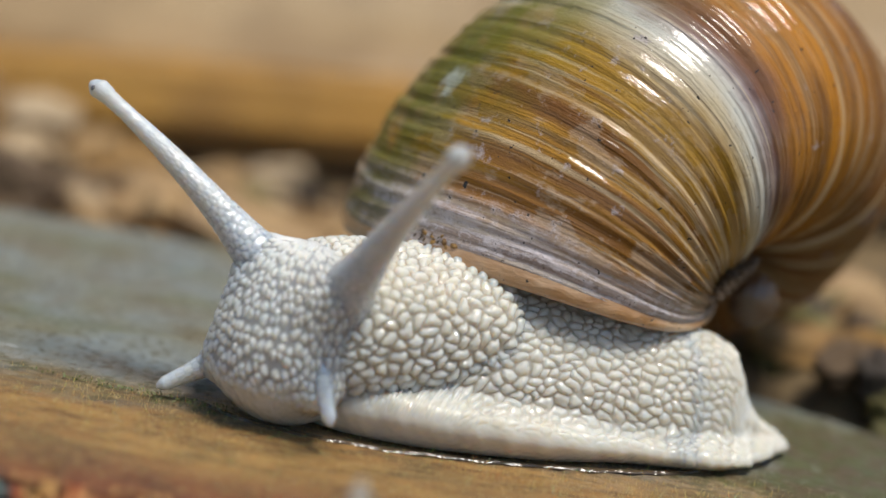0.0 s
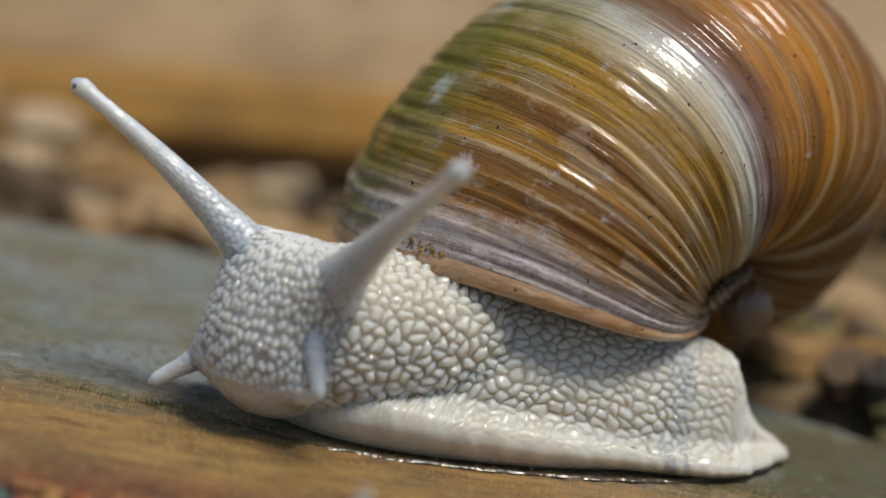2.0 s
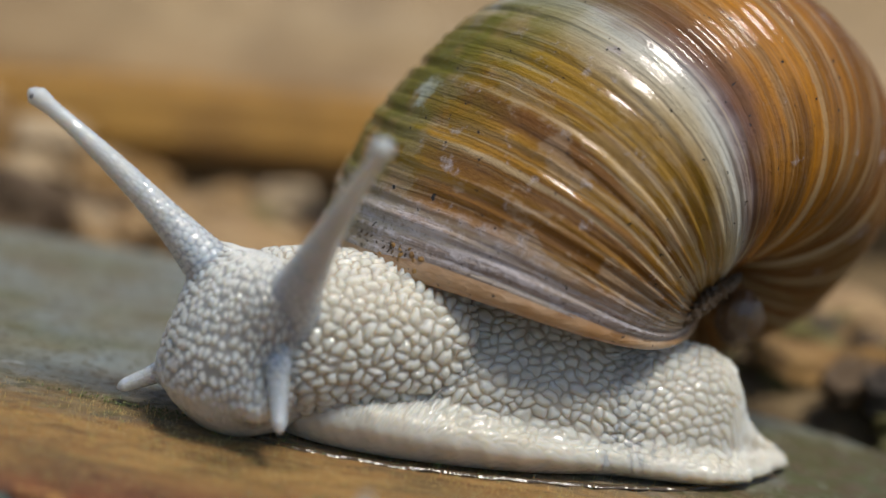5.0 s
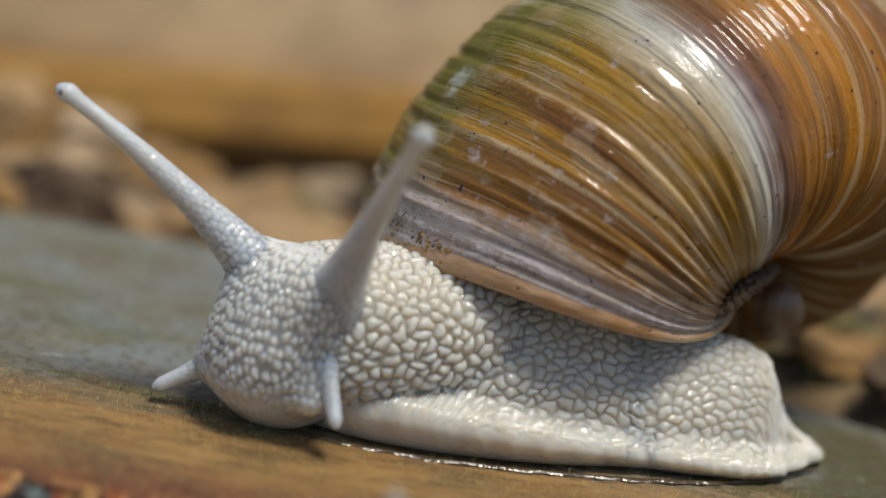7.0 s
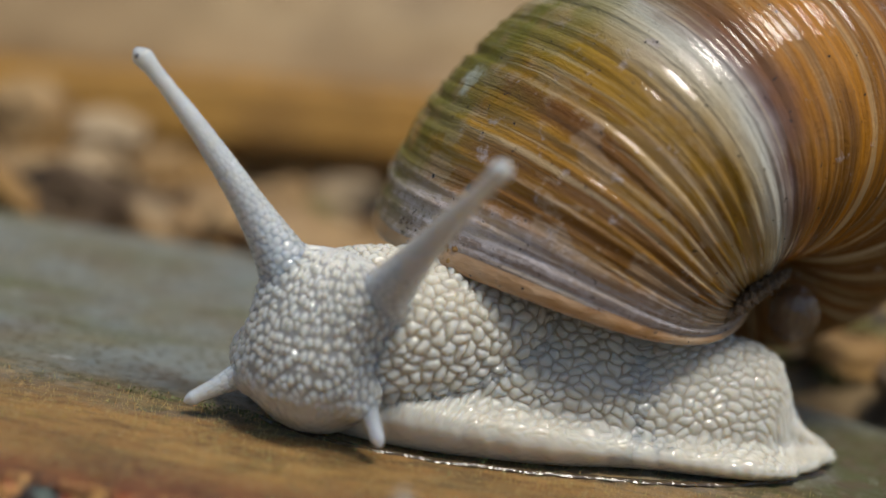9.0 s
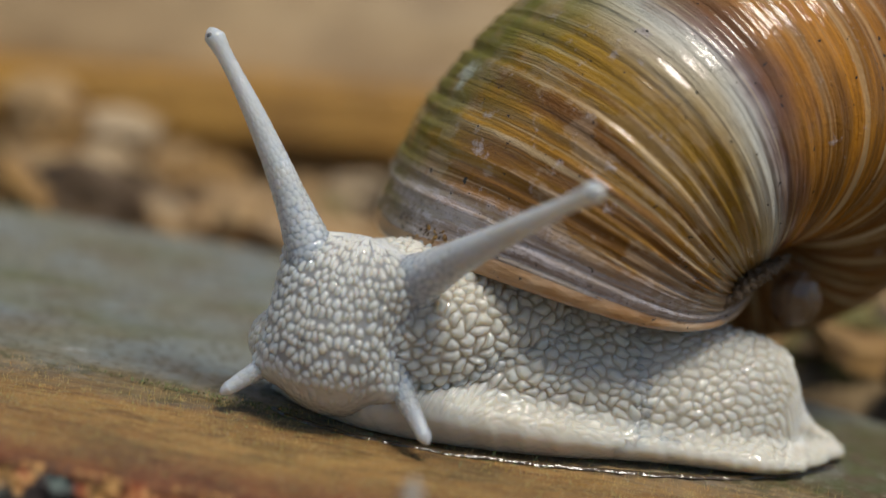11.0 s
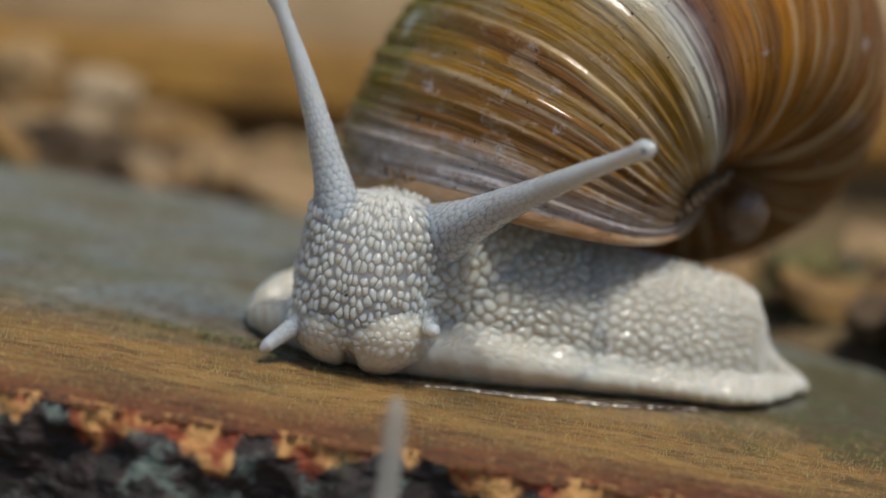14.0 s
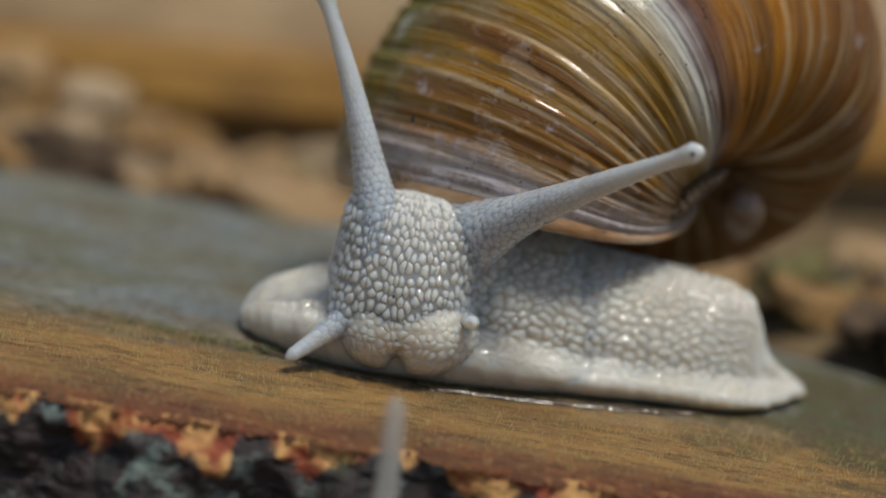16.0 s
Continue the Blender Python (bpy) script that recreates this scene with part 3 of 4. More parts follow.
def shell(snail):
    t = np.concatenate([np.linspace(-5.2 * math.pi, -2 * math.pi, 160)[:-1], np.linspace(-2 * math.pi, 0, 760)])
    ph = np.linspace(0, 2 * math.pi, 200, endpoint=False)
    T, PH = np.meshgrid(t, ph, indexing="ij")
    P = shell_points(T, PH)
    N = normals_of(P, True)
    U = np.stack([T * 22, np.sin(PH) * 0.5, np.cos(PH) * 0.5], -1)
    ridge = 0.13 * waves(U, 21) + 0.12 * waves(U * 2.3, 22) + 0.07 * waves(U * 4.1, 23)
    swell = 0.22 * waves(U * 0.16, 24)
    scale = 2.377 ** (T / (2 * math.pi))
    P = P + N * ((ridge + swell) * scale)[..., None]
    P = np.concatenate([P, P[:, :1]], 1)
    uv = np.stack([np.concatenate([T, T[:, :1]], 1), np.concatenate([PH, PH[:, :1] + 2 * math.pi], 1) / (2 * math.pi)], -1)
    body = part("shell", grid_mesh("shell", P, SHELL, False, uv), snail, "brown and cream ribbed shell with worn pale patches")
    # the rolled lip of the mouth
    rows = []
    for dt, k in ((-0.035, 1.003), (-0.012, 1.014), (0.016, 1.018), (0.036, 1.008), (0.038, 0.985), (0.012, 0.95), (-0.08, 0.93), (-0.5, 0.90)):
        q = shell_points(np.full(200, dt), ph)
        c = q.mean(0)
        rows.append(c + (q - c) * k)
    lip = part("lip", grid_mesh("shell_lip", np.array(rows), LIP, True, np.zeros((8, 200, 2))), body, "pale tan lip of the shell's mouth")
    # dirt caked into the navel of the shell
    way = spline([(18.9, 11.3, 9.0), (20.3, 11.9, 10.0), (21.2, 12.7, 10.9), (22.2, 14.0, 11.6), (23.6, 16.0, 12.4)], 90)
    S, B = np.meshgrid(np.linspace(0, 1, 90), np.linspace(0, 2 * math.pi, 40, endpoint=False), indexing="ij")
    d = np.gradient(way, axis=0)
    d /= np.linalg.norm(d, axis=1, keepdims=True)
    e = np.cross(d, (0, 0, 1.0))
    g = np.cross(d, e)
    R = 0.62 * np.sqrt(np.clip(np.sin(np.clip(S, 0.001, 0.999) * math.pi), 0.001, 1)) * (1 + 0.55 * waves(np.stack([S * 26, np.cos(B) * 2, np.sin(B) * 2], -1), 18) + 0.25 * waves(np.stack([S * 70, np.cos(B) * 5, np.sin(B) * 5], -1), 19))
    me = grid_mesh("dirt_crust", way[:, None] + R[..., None] * (np.cos(B)[..., None] * e[:, None] + np.sin(B)[..., None] * g[:, None]), CRUST, True)
    part("dirt_crust", me, body, "dark dirt caked into the shell's navel")
    # grit and dirt crumbs stuck to the lip's outer end
    rr = np.random.default_rng(77)
    crumbs = bmesh.new()
    for i in range(110):
        dark = i > 20
        ph_i = radians(rr.uniform(332, 352) if dark else rr.normal(335, 3.5))
        c = shell_points(np.array([rr.uniform(-0.05, 0.025)]), np.array([ph_i]))[0]
        k = rr.uniform(0.06, 0.24) if dark else rr.uniform(0.15, 0.34)
        m = pose(*(c * MM), *rr.uniform(0, 180, 3)) @ Matrix.Diagonal((k * MM, k * rr.uniform(0.5, 1) * MM, k * rr.uniform(0.4, 0.8) * MM, 1))
        faces = {f for v in bmesh.ops.create_icosphere(crumbs, subdivisions=2, radius=1.0, matrix=m)["verts"] for f in v.link_faces}
        for f in faces:
            f.material_index = int(not dark)
    for v in crumbs.verts:
        v.co += noise.noise_vector(v.co / MM * 5) * 0.06 * MM
    me = bpy.data.meshes.new("lip_dirt")
    crumbs.to_mesh(me)
    crumbs.free()
    me.materials.append(CRUST)
    me.materials.append(CHIPS[3])
    part("lip_dirt", me, body, "dark grit and a yellow crumb stuck to the lip")
    # a soft fold of the mantle that shows below the navel
    d = ball(60, 80)
    fold = d * np.array((1.7, 1.1, 2.0)) * (1 + 0.06 * waves(d * 3, 15))[..., None] + np.array((24.5, 19.2, 8.4))
    part("mantle_fold", grid_mesh("mantle_fold", fold, MANTLE, True, relief=np.ones(fold.shape[:2])), body, "brownish translucent fold of the mantle below the navel")
    # flesh that fills the mouth
    q = shell_points(np.full(90, -0.16), np.linspace(0, 2 * math.pi, 90, endpoint=False))
    c = q.mean(0)
    flesh = np.array([c + (q - c) * k for k in np.linspace(0.97, 0.02, 24)])
    part("mantle", grid_mesh("mantle", flesh, SKIN, True, relief=np.ones(flesh.shape[:2])), body, "pale mantle inside the shell's mouth")
    return body


def loft(spine, n, m):
    """Body surface with a thick rolled rim. spine rows: x, y, near half-width, body half-width, body height, rim height."""
    s = spline(spine, n)
    d = np.gradient(s[:, :2], axis=0)
    d /= np.linalg.norm(d, axis=1, keepdims=True)
    side = np.stack([d[:, 1], -d[:, 0]], -1)
    rows = []
    for (x, y, wf, wt, h, rim), sd in zip(s, side):
        k = min(1.0, wf / 2.5)
        prof = [(-wf + 2.3 * k, -0.05), (-wf + 1.4 * k, 0.0), (-wf + 0.55 * k, rim * 0.22), (-wf, rim * 0.58), (-wf + 0.1 * k, rim * 0.78),
                (-wf + 0.42 * k, rim * 0.96), (-wf + 0.9 * k, rim * 1.03), (-wt - 0.1, rim * 1.12 + 0.06 * h), (-wt + 0.1 * k, 0.22 * h + rim * 0.9),
                (-wt * 0.82, 0.55 * h + rim * 0.45), (-wt * 0.55, h * 0.87), (-wt * 0.26, h * 0.97), (0, h)]
        prof = prof + [(-a, b) for a, b in prof[-2::-1]]
        q = spline(prof, m)
        rows.append(np.stack([x - sd[0] * q[:, 0], y - sd[1] * q[:, 0], q[:, 1]], -1))
    return np.array(rows)


def cells2(Q, seed, jitter=0.7):
    """Nearest and second nearest cell distances on a flat layout, and a random number of the nearest cell."""
    base = np.floor(Q).astype(np.int64)
    f1 = np.full(Q.shape[:-1], 9.0)
    f2, pick = f1.copy(), f1 * 0
    for dx in (-1, 0, 1):
        for dy in (-1, 0, 1):
            c = base + (dx, dy)
            h = hash3(np.concatenate([c, np.zeros_like(c[..., :1])], -1), seed)
            # every other row is shifted by half a cell, as scales are
            o = np.stack([0.5 + 0.5 * (c[..., 1] % 2), np.full(c.shape[:-1], 0.5)], -1)
            d = np.linalg.norm(c + o + jitter * (h[..., :2] - 0.5) - Q, axis=-1)
            f2 = np.minimum(f2, np.maximum(f1, d))
            pick = np.where(d < f1, h[..., 2], pick)
            f1 = np.minimum(f1, d)
    return f1, f2, pick


def along(P, axis):
    """Mean length run along a grid axis, in millimetres."""
    d = np.linalg.norm(np.diff(P, axis=axis), axis=-1)
    s = np.concatenate([np.zeros_like(np.take(d, [0], axis)), np.cumsum(d, axis=axis)], axis)
    return s


def slanted(a, b, degrees):
    """A flat layout whose first axis leans by some degrees."""
    c, s = math.cos(radians(degrees)), math.sin(radians(degrees))
    return np.stack([a * c + b * s, b * c - a * s], -1)


def skinned(name, P, material, layout, size, depth, seed, closed=False, keep=None, fill=0.42, oval=0.82, warp=0.25, extra=None, mark=None):
    """Raises rounded tubercles of the given sizes (mm) on a grid with a flat layout (mm); a small oval sets them apart."""
    keep = np.ones(P.shape[:2]) if keep is None else keep
    extra = np.zeros(P.shape[:2]) if extra is None else extra
    mark = np.zeros(P.shape[:2]) if mark is None else mark
    N = normals_of(P, closed)
    if ((P - P.mean((0, 1))) * N).sum() < 0:
        P, N, layout, keep, extra, mark = P[::-1], -N[::-1], layout[::-1], keep[::-1], extra[::-1], mark[::-1]
    Q = layout + warp * np.stack([waves(P * 0.9, seed + 40), waves(P * 0.9, seed + 41)], -1)
    f1, f2, pick = cells2(Q / np.array(size), seed)
    g = np.clip((f2 - f1) / fill, 0, 1)
    r = oval * (0.88 + 0.24 * pick)
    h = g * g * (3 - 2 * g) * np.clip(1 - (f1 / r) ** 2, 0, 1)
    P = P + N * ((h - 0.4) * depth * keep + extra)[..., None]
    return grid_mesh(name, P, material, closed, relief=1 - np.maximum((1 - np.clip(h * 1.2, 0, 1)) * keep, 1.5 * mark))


BODY = [(22.5, 11.5, 5.4, 2.2, 5.6, 0.9), (19, 11.15, 6.85, 4.65, 7.9, 1.65), (15, 10.6, 7.2, 5.7, 8.7, 2.0), (9, 9.6, 8.4, 6.3, 10.0, 2.6), (3, 8.7, 8.6, 6.4, 10.4, 3.1),
        (-1.5, 8.05, 8.0, 5.0, 6.2, 3.3), (-4.2, 7.65, 7.0, 4.0, 3.4, 3.1), (-6.2, 7.35, 5.5, 3.4, 2.2, 2.7), (-7.8, 7.1, 3.7, 2.4, 1.7, 2.3), (-8.7, 6.97, 2.0, 1.2, 1.4, 1.7), (-9.1, 6.9, 0.5, 0.3, 0.9, 0.9)]
TAIL = [(28.2, 13.0, 0.5, 0.3, 0.4, 0.4), (27.7, 12.8, 1.5, 0.7, 1.0, 0.9), (26.2, 12.4, 2.6, 1.0, 1.9, 1.0), (25.0, 12.0, 3.8, 1.5, 3.1, 1.05), (24.1, 11.8, 5.0, 2.2, 5.0, 1.15), (23.3, 11.65, 5.8, 3.0, 6.7, 1.3),
        (22, 11.45, 6.5, 3.7, 7.5, 1.5), (19, 11.15, 7.0, 4.8, 8.1, 1.75), (15, 10.6, 7.05, 5.55, 8.55, 1.9), (11, 9.93, 7.4, 5.5, 9.0, 2.0), (8, 9.45, 7.2, 5.0, 8.8, 1.5)]


def rim_at(P):
    """Height of the rolled rim along the foot."""
    return np.interp(P[..., 0], (-9, 3, 9, 15, 19, 24, 28), (2.9, 3.1, 2.6, 2.0, 1.75, 1.15, 0.9))


def foot_keep(P, most):
    """Tubercles fade out towards the smooth band along the sole."""
    rim = rim_at(P)
    return np.clip((P[..., 2] - rim * 0.7) / (rim * 0.7), 0.03, most)


def rim_folds(P):
    """Shallow upright wrinkles in the smooth band along the sole."""
    rim = rim_at(P)
    x = P[..., 0] + 0.25 * P[..., 2]
    f = waves(np.stack([x * 1.1, 0 * x, 0 * x], -1), 61) * 0.09 + waves(np.stack([x * 2.9, P[..., 2] * 0.4, 0 * x], -1), 62) * 0.05
    return f * np.clip(P[..., 2] / (rim * 0.4), 0, 1) * np.clip(1.9 - P[..., 2] / rim, 0, 1)


def flank_layout(P):
    """Scales on the flank lie in rows that run down towards the tail."""
    return slanted(P[..., 0], along(P, 1), -38)


def body(snail):
    P = loft(BODY, 520, 420)
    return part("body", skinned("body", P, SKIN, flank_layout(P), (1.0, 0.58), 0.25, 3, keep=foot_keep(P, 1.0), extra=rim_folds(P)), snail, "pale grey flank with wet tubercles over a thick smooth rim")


def tail(snail):
    P = loft(TAIL, 300, 360)
    return part("tail", skinned("tail", P, SKIN, flank_layout(P), (1.0, 0.58), 0.20, 3, keep=foot_keep(P, 0.9), extra=rim_folds(P)), snail, "cream tail end of the foot, drawn out to a thin tip")


def ball(n, m):
    """Unit directions: n from the front pole (+x) to the back, m round."""
    a = np.linspace(0.02, math.pi - 0.02, n)
    b = np.linspace(0, 2 * math.pi, m, endpoint=False)
    A, B = np.meshgrid(a, b, indexing="ij")
    return np.stack([np.cos(A), np.sin(A) * np.cos(B), np.sin(A) * np.sin(B)], -1)


def head_shape():
    """The head about its own centre: x forward, y to its left, z up."""
    d = ball(330, 380)
    x, y, z = d[..., 0], d[..., 1], d[..., 2]
    k = (np.abs(y) ** 2.2 + np.abs(z) ** 2.2 + np.abs(x) ** 2.2) ** (-1 / 2.2)
    x, y, z = x * k, y * k, z * k
    low, up, front, back = np.clip(-z, 0, 1), np.clip(z, 0, 1), np.clip(x, 0, 1), np.clip(-x, 0, 1)
    # a blunt wedge: wide and long behind, a narrower muzzle in front
    P = np.stack([x * (4.7 + 0.6 * low + 2.6 * back), y * (4.95 - 0.5 * up + 0.1 * low - 0.7 * front * low - 0.4 * front), z * 5.8], -1)
    P[..., 0] += front * (0.6 * np.clip(0.3 - z, 0, 1) - 0.9 * up)
    # the chin is tucked under
    P[..., 0] -= 2.2 * np.clip(-z - 0.45, 0, 1) * front
    # the far cheek is narrower
    P[..., 1] *= 1 - 0.17 * low * (y < 0)
    # soft sockets from which the feelers rise
    for c, d, amp, wide in (((0.1, 4.6, 4.2), (0.28, 0.72, 0.63), 2.6, 2.3), ((1.5, -3.8, 4.6), (0.15, -0.52, 0.84), 1.8, 2.1),
                            ((3.3, -3.2, -2.5), (0.35, -0.65, -0.55), 1.4, 1.4), ((0.9, 4.7, -2.2), (0.42, 0.75, -0.45), 1.4, 1.4)):
        g = np.exp(-(np.linalg.norm(P - np.array(c), axis=-1) / wide) ** 2)
        P = P + np.array(d) * (amp * g)[..., None]
    return P


def head(snail):
    P = head_shape()
    keep = np.clip((P[..., 2] + 4.6) / 3.0, 0.15, 1)
    lay = np.stack([np.arctan2(P[..., 1], P[..., 0] + 1.5) * 5.2, P[..., 2] - 0.35 * np.hypot(P[..., 0], P[..., 1])], -1)
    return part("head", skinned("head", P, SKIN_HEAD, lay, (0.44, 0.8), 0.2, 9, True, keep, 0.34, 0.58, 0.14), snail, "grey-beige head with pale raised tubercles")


def muzzle(snail):
    """Two soft lobes with the drawn-in mouth between them, in the head's space."""
    d = ball(240, 320)
    P = d * np.array((3.2, 5.1, 2.9)) + np.array((2.0, 0.7, -2.75))
    y, front, low = P[..., 1] - 0.8, np.clip(d[..., 0], 0, 1), np.clip(-d[..., 2] + 0.1, 0, 1)
    lobe = np.exp(-(((np.abs(y) - 2.5) / 1.7) ** 2))
    P[..., 0] += 0.4 * lobe * front
    P[..., 2] -= 0.3 * lobe * low
    cleft = np.exp(-((y / 0.55) ** 2)) * np.clip(-d[..., 2] - 0.1, 0, 1)
    P[..., 0] -= 1.2 * cleft * front
    P[..., 2] += 0.8 * cleft
    lay = np.stack([np.arctan2(P[..., 1], P[..., 0] + 1.5) * 5.2, P[..., 2] - 0.35 * np.hypot(P[..., 0], P[..., 1])], -1)
    keep = np.clip((P[..., 2] + 5.2) / 2.4, 0.08, 0.6)
    mouth = np.exp(-((y / 1.1) ** 2)) * np.clip(-d[..., 2] * 1.6 - 0.3, 0, 1) * front
    mouth = np.maximum(mouth, 0.5 * np.clip(-d[..., 2] * 1.6 - 0.7, 0, 1))
    return part("muzzle", skinned("muzzle", P, SKIN_LIP, lay, (0.4, 0.66), 0.2, 9, True, keep, 0.3, 0.56, 0.12, mark=mouth), snail, "soft beige muzzle of two lobes with a brown cleft mouth")


def neck(snail):
    # x runs from inside the body to inside the head; a rounded tube, wider towards the body
    s = np.linspace(0, 1, 300)
    x = -8.5 + 15.5 * s
    cap = np.clip(1 - np.abs(2 * s - 1) ** 9, 0.002, 1) ** 0.5
    a = np.interp(s, (0, 0.3, 0.7, 1), (6.4, 6.2, 5.8, 5.2)) * cap
    b = np.interp(s, (0, 0.3, 0.7, 1), (5.2, 5.2, 5.3, 5.0)) * cap
    th = np.linspace(0, 2 * math.pi, 340, endpoint=False)
    ct, st = np.cos(th), np.sin(th)
    k = (np.abs(ct) ** 2.3 + np.abs(st) ** 2.3) ** (-1 / 2.3)
    P = np.stack([x[:, None] + 0 * th, a[:, None] * (ct * k), b[:, None] * (st * k)], -1)
    P = P[::-1]
    lay = slanted(-P[..., 0], np.arctan2(P[..., 2], P[..., 1]) * 5.6, 27)
    return part("neck", skinned("neck", P, SKIN, lay, (0.98, 0.68), 0.32, 14, True), snail, "pale neck with coarse wet tubercles")


def tentacle(snail, length, base, mid, tip, knob, bend, eye_spot, seed, bow=0.0):
    """A feeler along +z with a flared root at z = 0."""
    s = np.linspace(0, 1, 200)
    back = 3.4 if eye_spot else 1.5
    zz = s * length - (1 - s) * back
    r = mid + (base - mid) * np.exp(-((np.clip(zz + back * 0.7, 0, 99) / (0.27 * length)) ** 1.15)) + (tip - mid) * np.clip((s - 0.15) / 0.7, 0, 1)
    r = r + (knob - tip) * np.exp(-(((s - 0.965) / 0.035) ** 2))
    r = r * np.sqrt(np.clip((1.0 - s) / (0.03 if eye_spot else 0.09), 0.0004, 1)) * np.sqrt(np.clip((zz + back) / (back * 0.5), 0.001, 1))
    b = np.linspace(0, 2 * math.pi, 72, endpoint=False)
    S, B = np.meshgrid(s, b, indexing="ij")
    R = r[:, None] * (1 + 0.03 * waves(np.stack([S * 9, np.cos(B), np.sin(B)], -1), seed))
    z = S * length - (1 - S) * back
    P = np.stack([R * np.cos(B) + bend * (S**2 - S * 0.3) * length, R * np.sin(B) - bow * 4 * S * (1 - S) * length, z], -1)
    keep = np.clip(1.1 - S * 1.0, 0.2, 1)
    ob = part("upper_tentacle" if eye_spot else "lower_tentacle", skinned("tentacle", P, SKIN_HORN, np.stack([np.cos(B * 2) * 0.2 + B * r.max() * 0.5, z], -1), (0.34, 0.5), 0.09, seed, True, keep, 0.3, 0.85, 0.08), snail,
              "translucent bluish feeler" + (" with a dark eye spot" if eye_spot else ""))
    if eye_spot:
        e = ball(20, 24) * knob * 0.34 + np.array((-knob * 0.70, -bow * 0.1 * length, length * 0.968))
        part("eye", grid_mesh("eye", e, EYE, True), ob, "small dark eye at the feeler's tip")
    return ob


def build_snail():
    snail = tagged(new("snail"), "large pale snail with a brown striped shell crawling on wet wood", "snail")
    p = {}
    p["shell"] = shell(snail)
    p["body"] = body(snail)
    p["tail"] = tail(snail)
    p["neck"] = neck(snail)
    p["head"] = head(snail)
    p["muzzle"] = muzzle(snail)
    p["far_upper"] = tentacle(snail, 17.0, 2.5, 1.0, 0.5, 0.64, 0.0, True, 31, 0.045)
    p["near_upper"] = tentacle(snail, 18.5, 2.8, 1.0, 0.5, 0.64, 0.0, True, 32, -0.015)
    p["far_lower"] = tentacle(snail, 5.2, 1.9, 0.8, 0.46, 0.46, 0.04, False, 33)
    p["near_lower"] = tentacle(snail, 5.2, 1.5, 0.8, 0.46, 0.46, -0.04, False, 34)
    return snail, p



def at(x, y, z, rx=0, ry=0, rz=0):
    """A pose with its place in millimetres."""
    return pose(x * MM, y * MM, z * MM, rx, ry, rz)


ground()
wood_slab()
wood_fibres()
snail, parts = build_snail()

# ---- behind the slab ----
plank = tagged(new("plank", box_mesh("plank", (460, 60, 60), WOOD_TAN, 2, 0.6, 6)), "pale tan sawn plank lying behind the litter", "plank")
plank.matrix_basis = at(0, 108, -15.0, -30, -2.2, 0)
board = tagged(new("board", box_mesh("board", (200, 12, 7.6), WOOD_ORANGE, 0.8, 0.3, 6, 2)), "orange-brown wooden board lying on a bearer", "board")
board.matrix_basis = at(-10, 85.5, -0.6, -14, -5.0, -1)
bearer = tagged(new("bearer", box_mesh("bearer", (14, 16, 12), WOOD_TAN, 1.0, 0.3, 3, 4)), "short wooden block that props up the orange board", "wood block")
bearer.matrix_basis = at(58, 87, -7.6, 0, 0, 4)
wood_chips()


def grass_stem():
    s = np.linspace(0, 1, 30)
    b = np.linspace(0, 2 * math.pi, 14, endpoint=False)
    S, B = np.meshgrid(s, b, indexing="ij")
    r = 0.85 * (1 - 0.35 * S) * np.sqrt(np.clip((1 - S) / 0.05, 0.001, 1))
    P = np.stack([r * np.cos(B) - 0.8 * S**2, 0.35 * r * np.sin(B), S * 16], -1)
    ob = tagged(new("grass_stem", grid_mesh("grass_stem", P, STRAW, True)), "pale dry grass stem standing before the bark", "grass stem")
    ob.matrix_basis = at(-1.2, -20.5, -10.2, 0, 2, 0)



def slime_shade_film():
    """A wet, shiny seam along the near side of the sole; its dark colour doubles as contact shade."""
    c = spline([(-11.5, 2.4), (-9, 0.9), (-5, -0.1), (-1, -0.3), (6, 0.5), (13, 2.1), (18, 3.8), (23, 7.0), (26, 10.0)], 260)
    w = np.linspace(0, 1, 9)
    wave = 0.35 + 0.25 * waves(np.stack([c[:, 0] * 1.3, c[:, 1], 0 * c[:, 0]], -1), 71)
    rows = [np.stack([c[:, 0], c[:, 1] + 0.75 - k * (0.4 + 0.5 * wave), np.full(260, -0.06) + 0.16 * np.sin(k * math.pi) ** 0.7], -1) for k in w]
    tagged(new("slime_shade_film", grid_mesh("slime_shade_film", np.array(rows)[::-1], SLIME_SHADE)), "shiny wet slime film with painted contact shade under the snail's foot", "slime")


def moss_tufts():
    r = np.random.default_rng(9)
    n = 420
    t = r.random(n) ** 0.7
    x = -23 + 13.2 * t + r.normal(0, 0.25, n)
    y = 4.4 - 2.8 * t + r.normal(0, 0.35, n) * (0.4 + t)
    z = -0.1 + r.random(n) * 0.55 * t
    a, s = r.uniform(0, 6.28, n), r.uniform(0.06, 0.16, n)
    d = np.stack([np.cos(a), np.sin(a), r.uniform(0.1, 1.2, n)], -1) * s[:, None]
    o = np.stack([-np.sin(a), np.cos(a), 0 * a], -1) * s[:, None] * 0.5
    c = np.stack([x, y, z], -1)
    v = np.stack([c, c + d * 0.6 + o, c + d * 1.5, c + d * 0.6 - o], 1)
    me = bpy.data.meshes.new("moss")
    me.from_pydata((v.reshape(-1, 3) * MM).tolist(), [], (np.arange(n)[:, None] * 4 + np.arange(4)).tolist())
    me.materials.append(MOSS)
    tagged(new("moss", me), "thin dark green moss growing along the slab", "moss", kind="stuff")


grass_stem()
slime_shade_film()
moss_tufts()


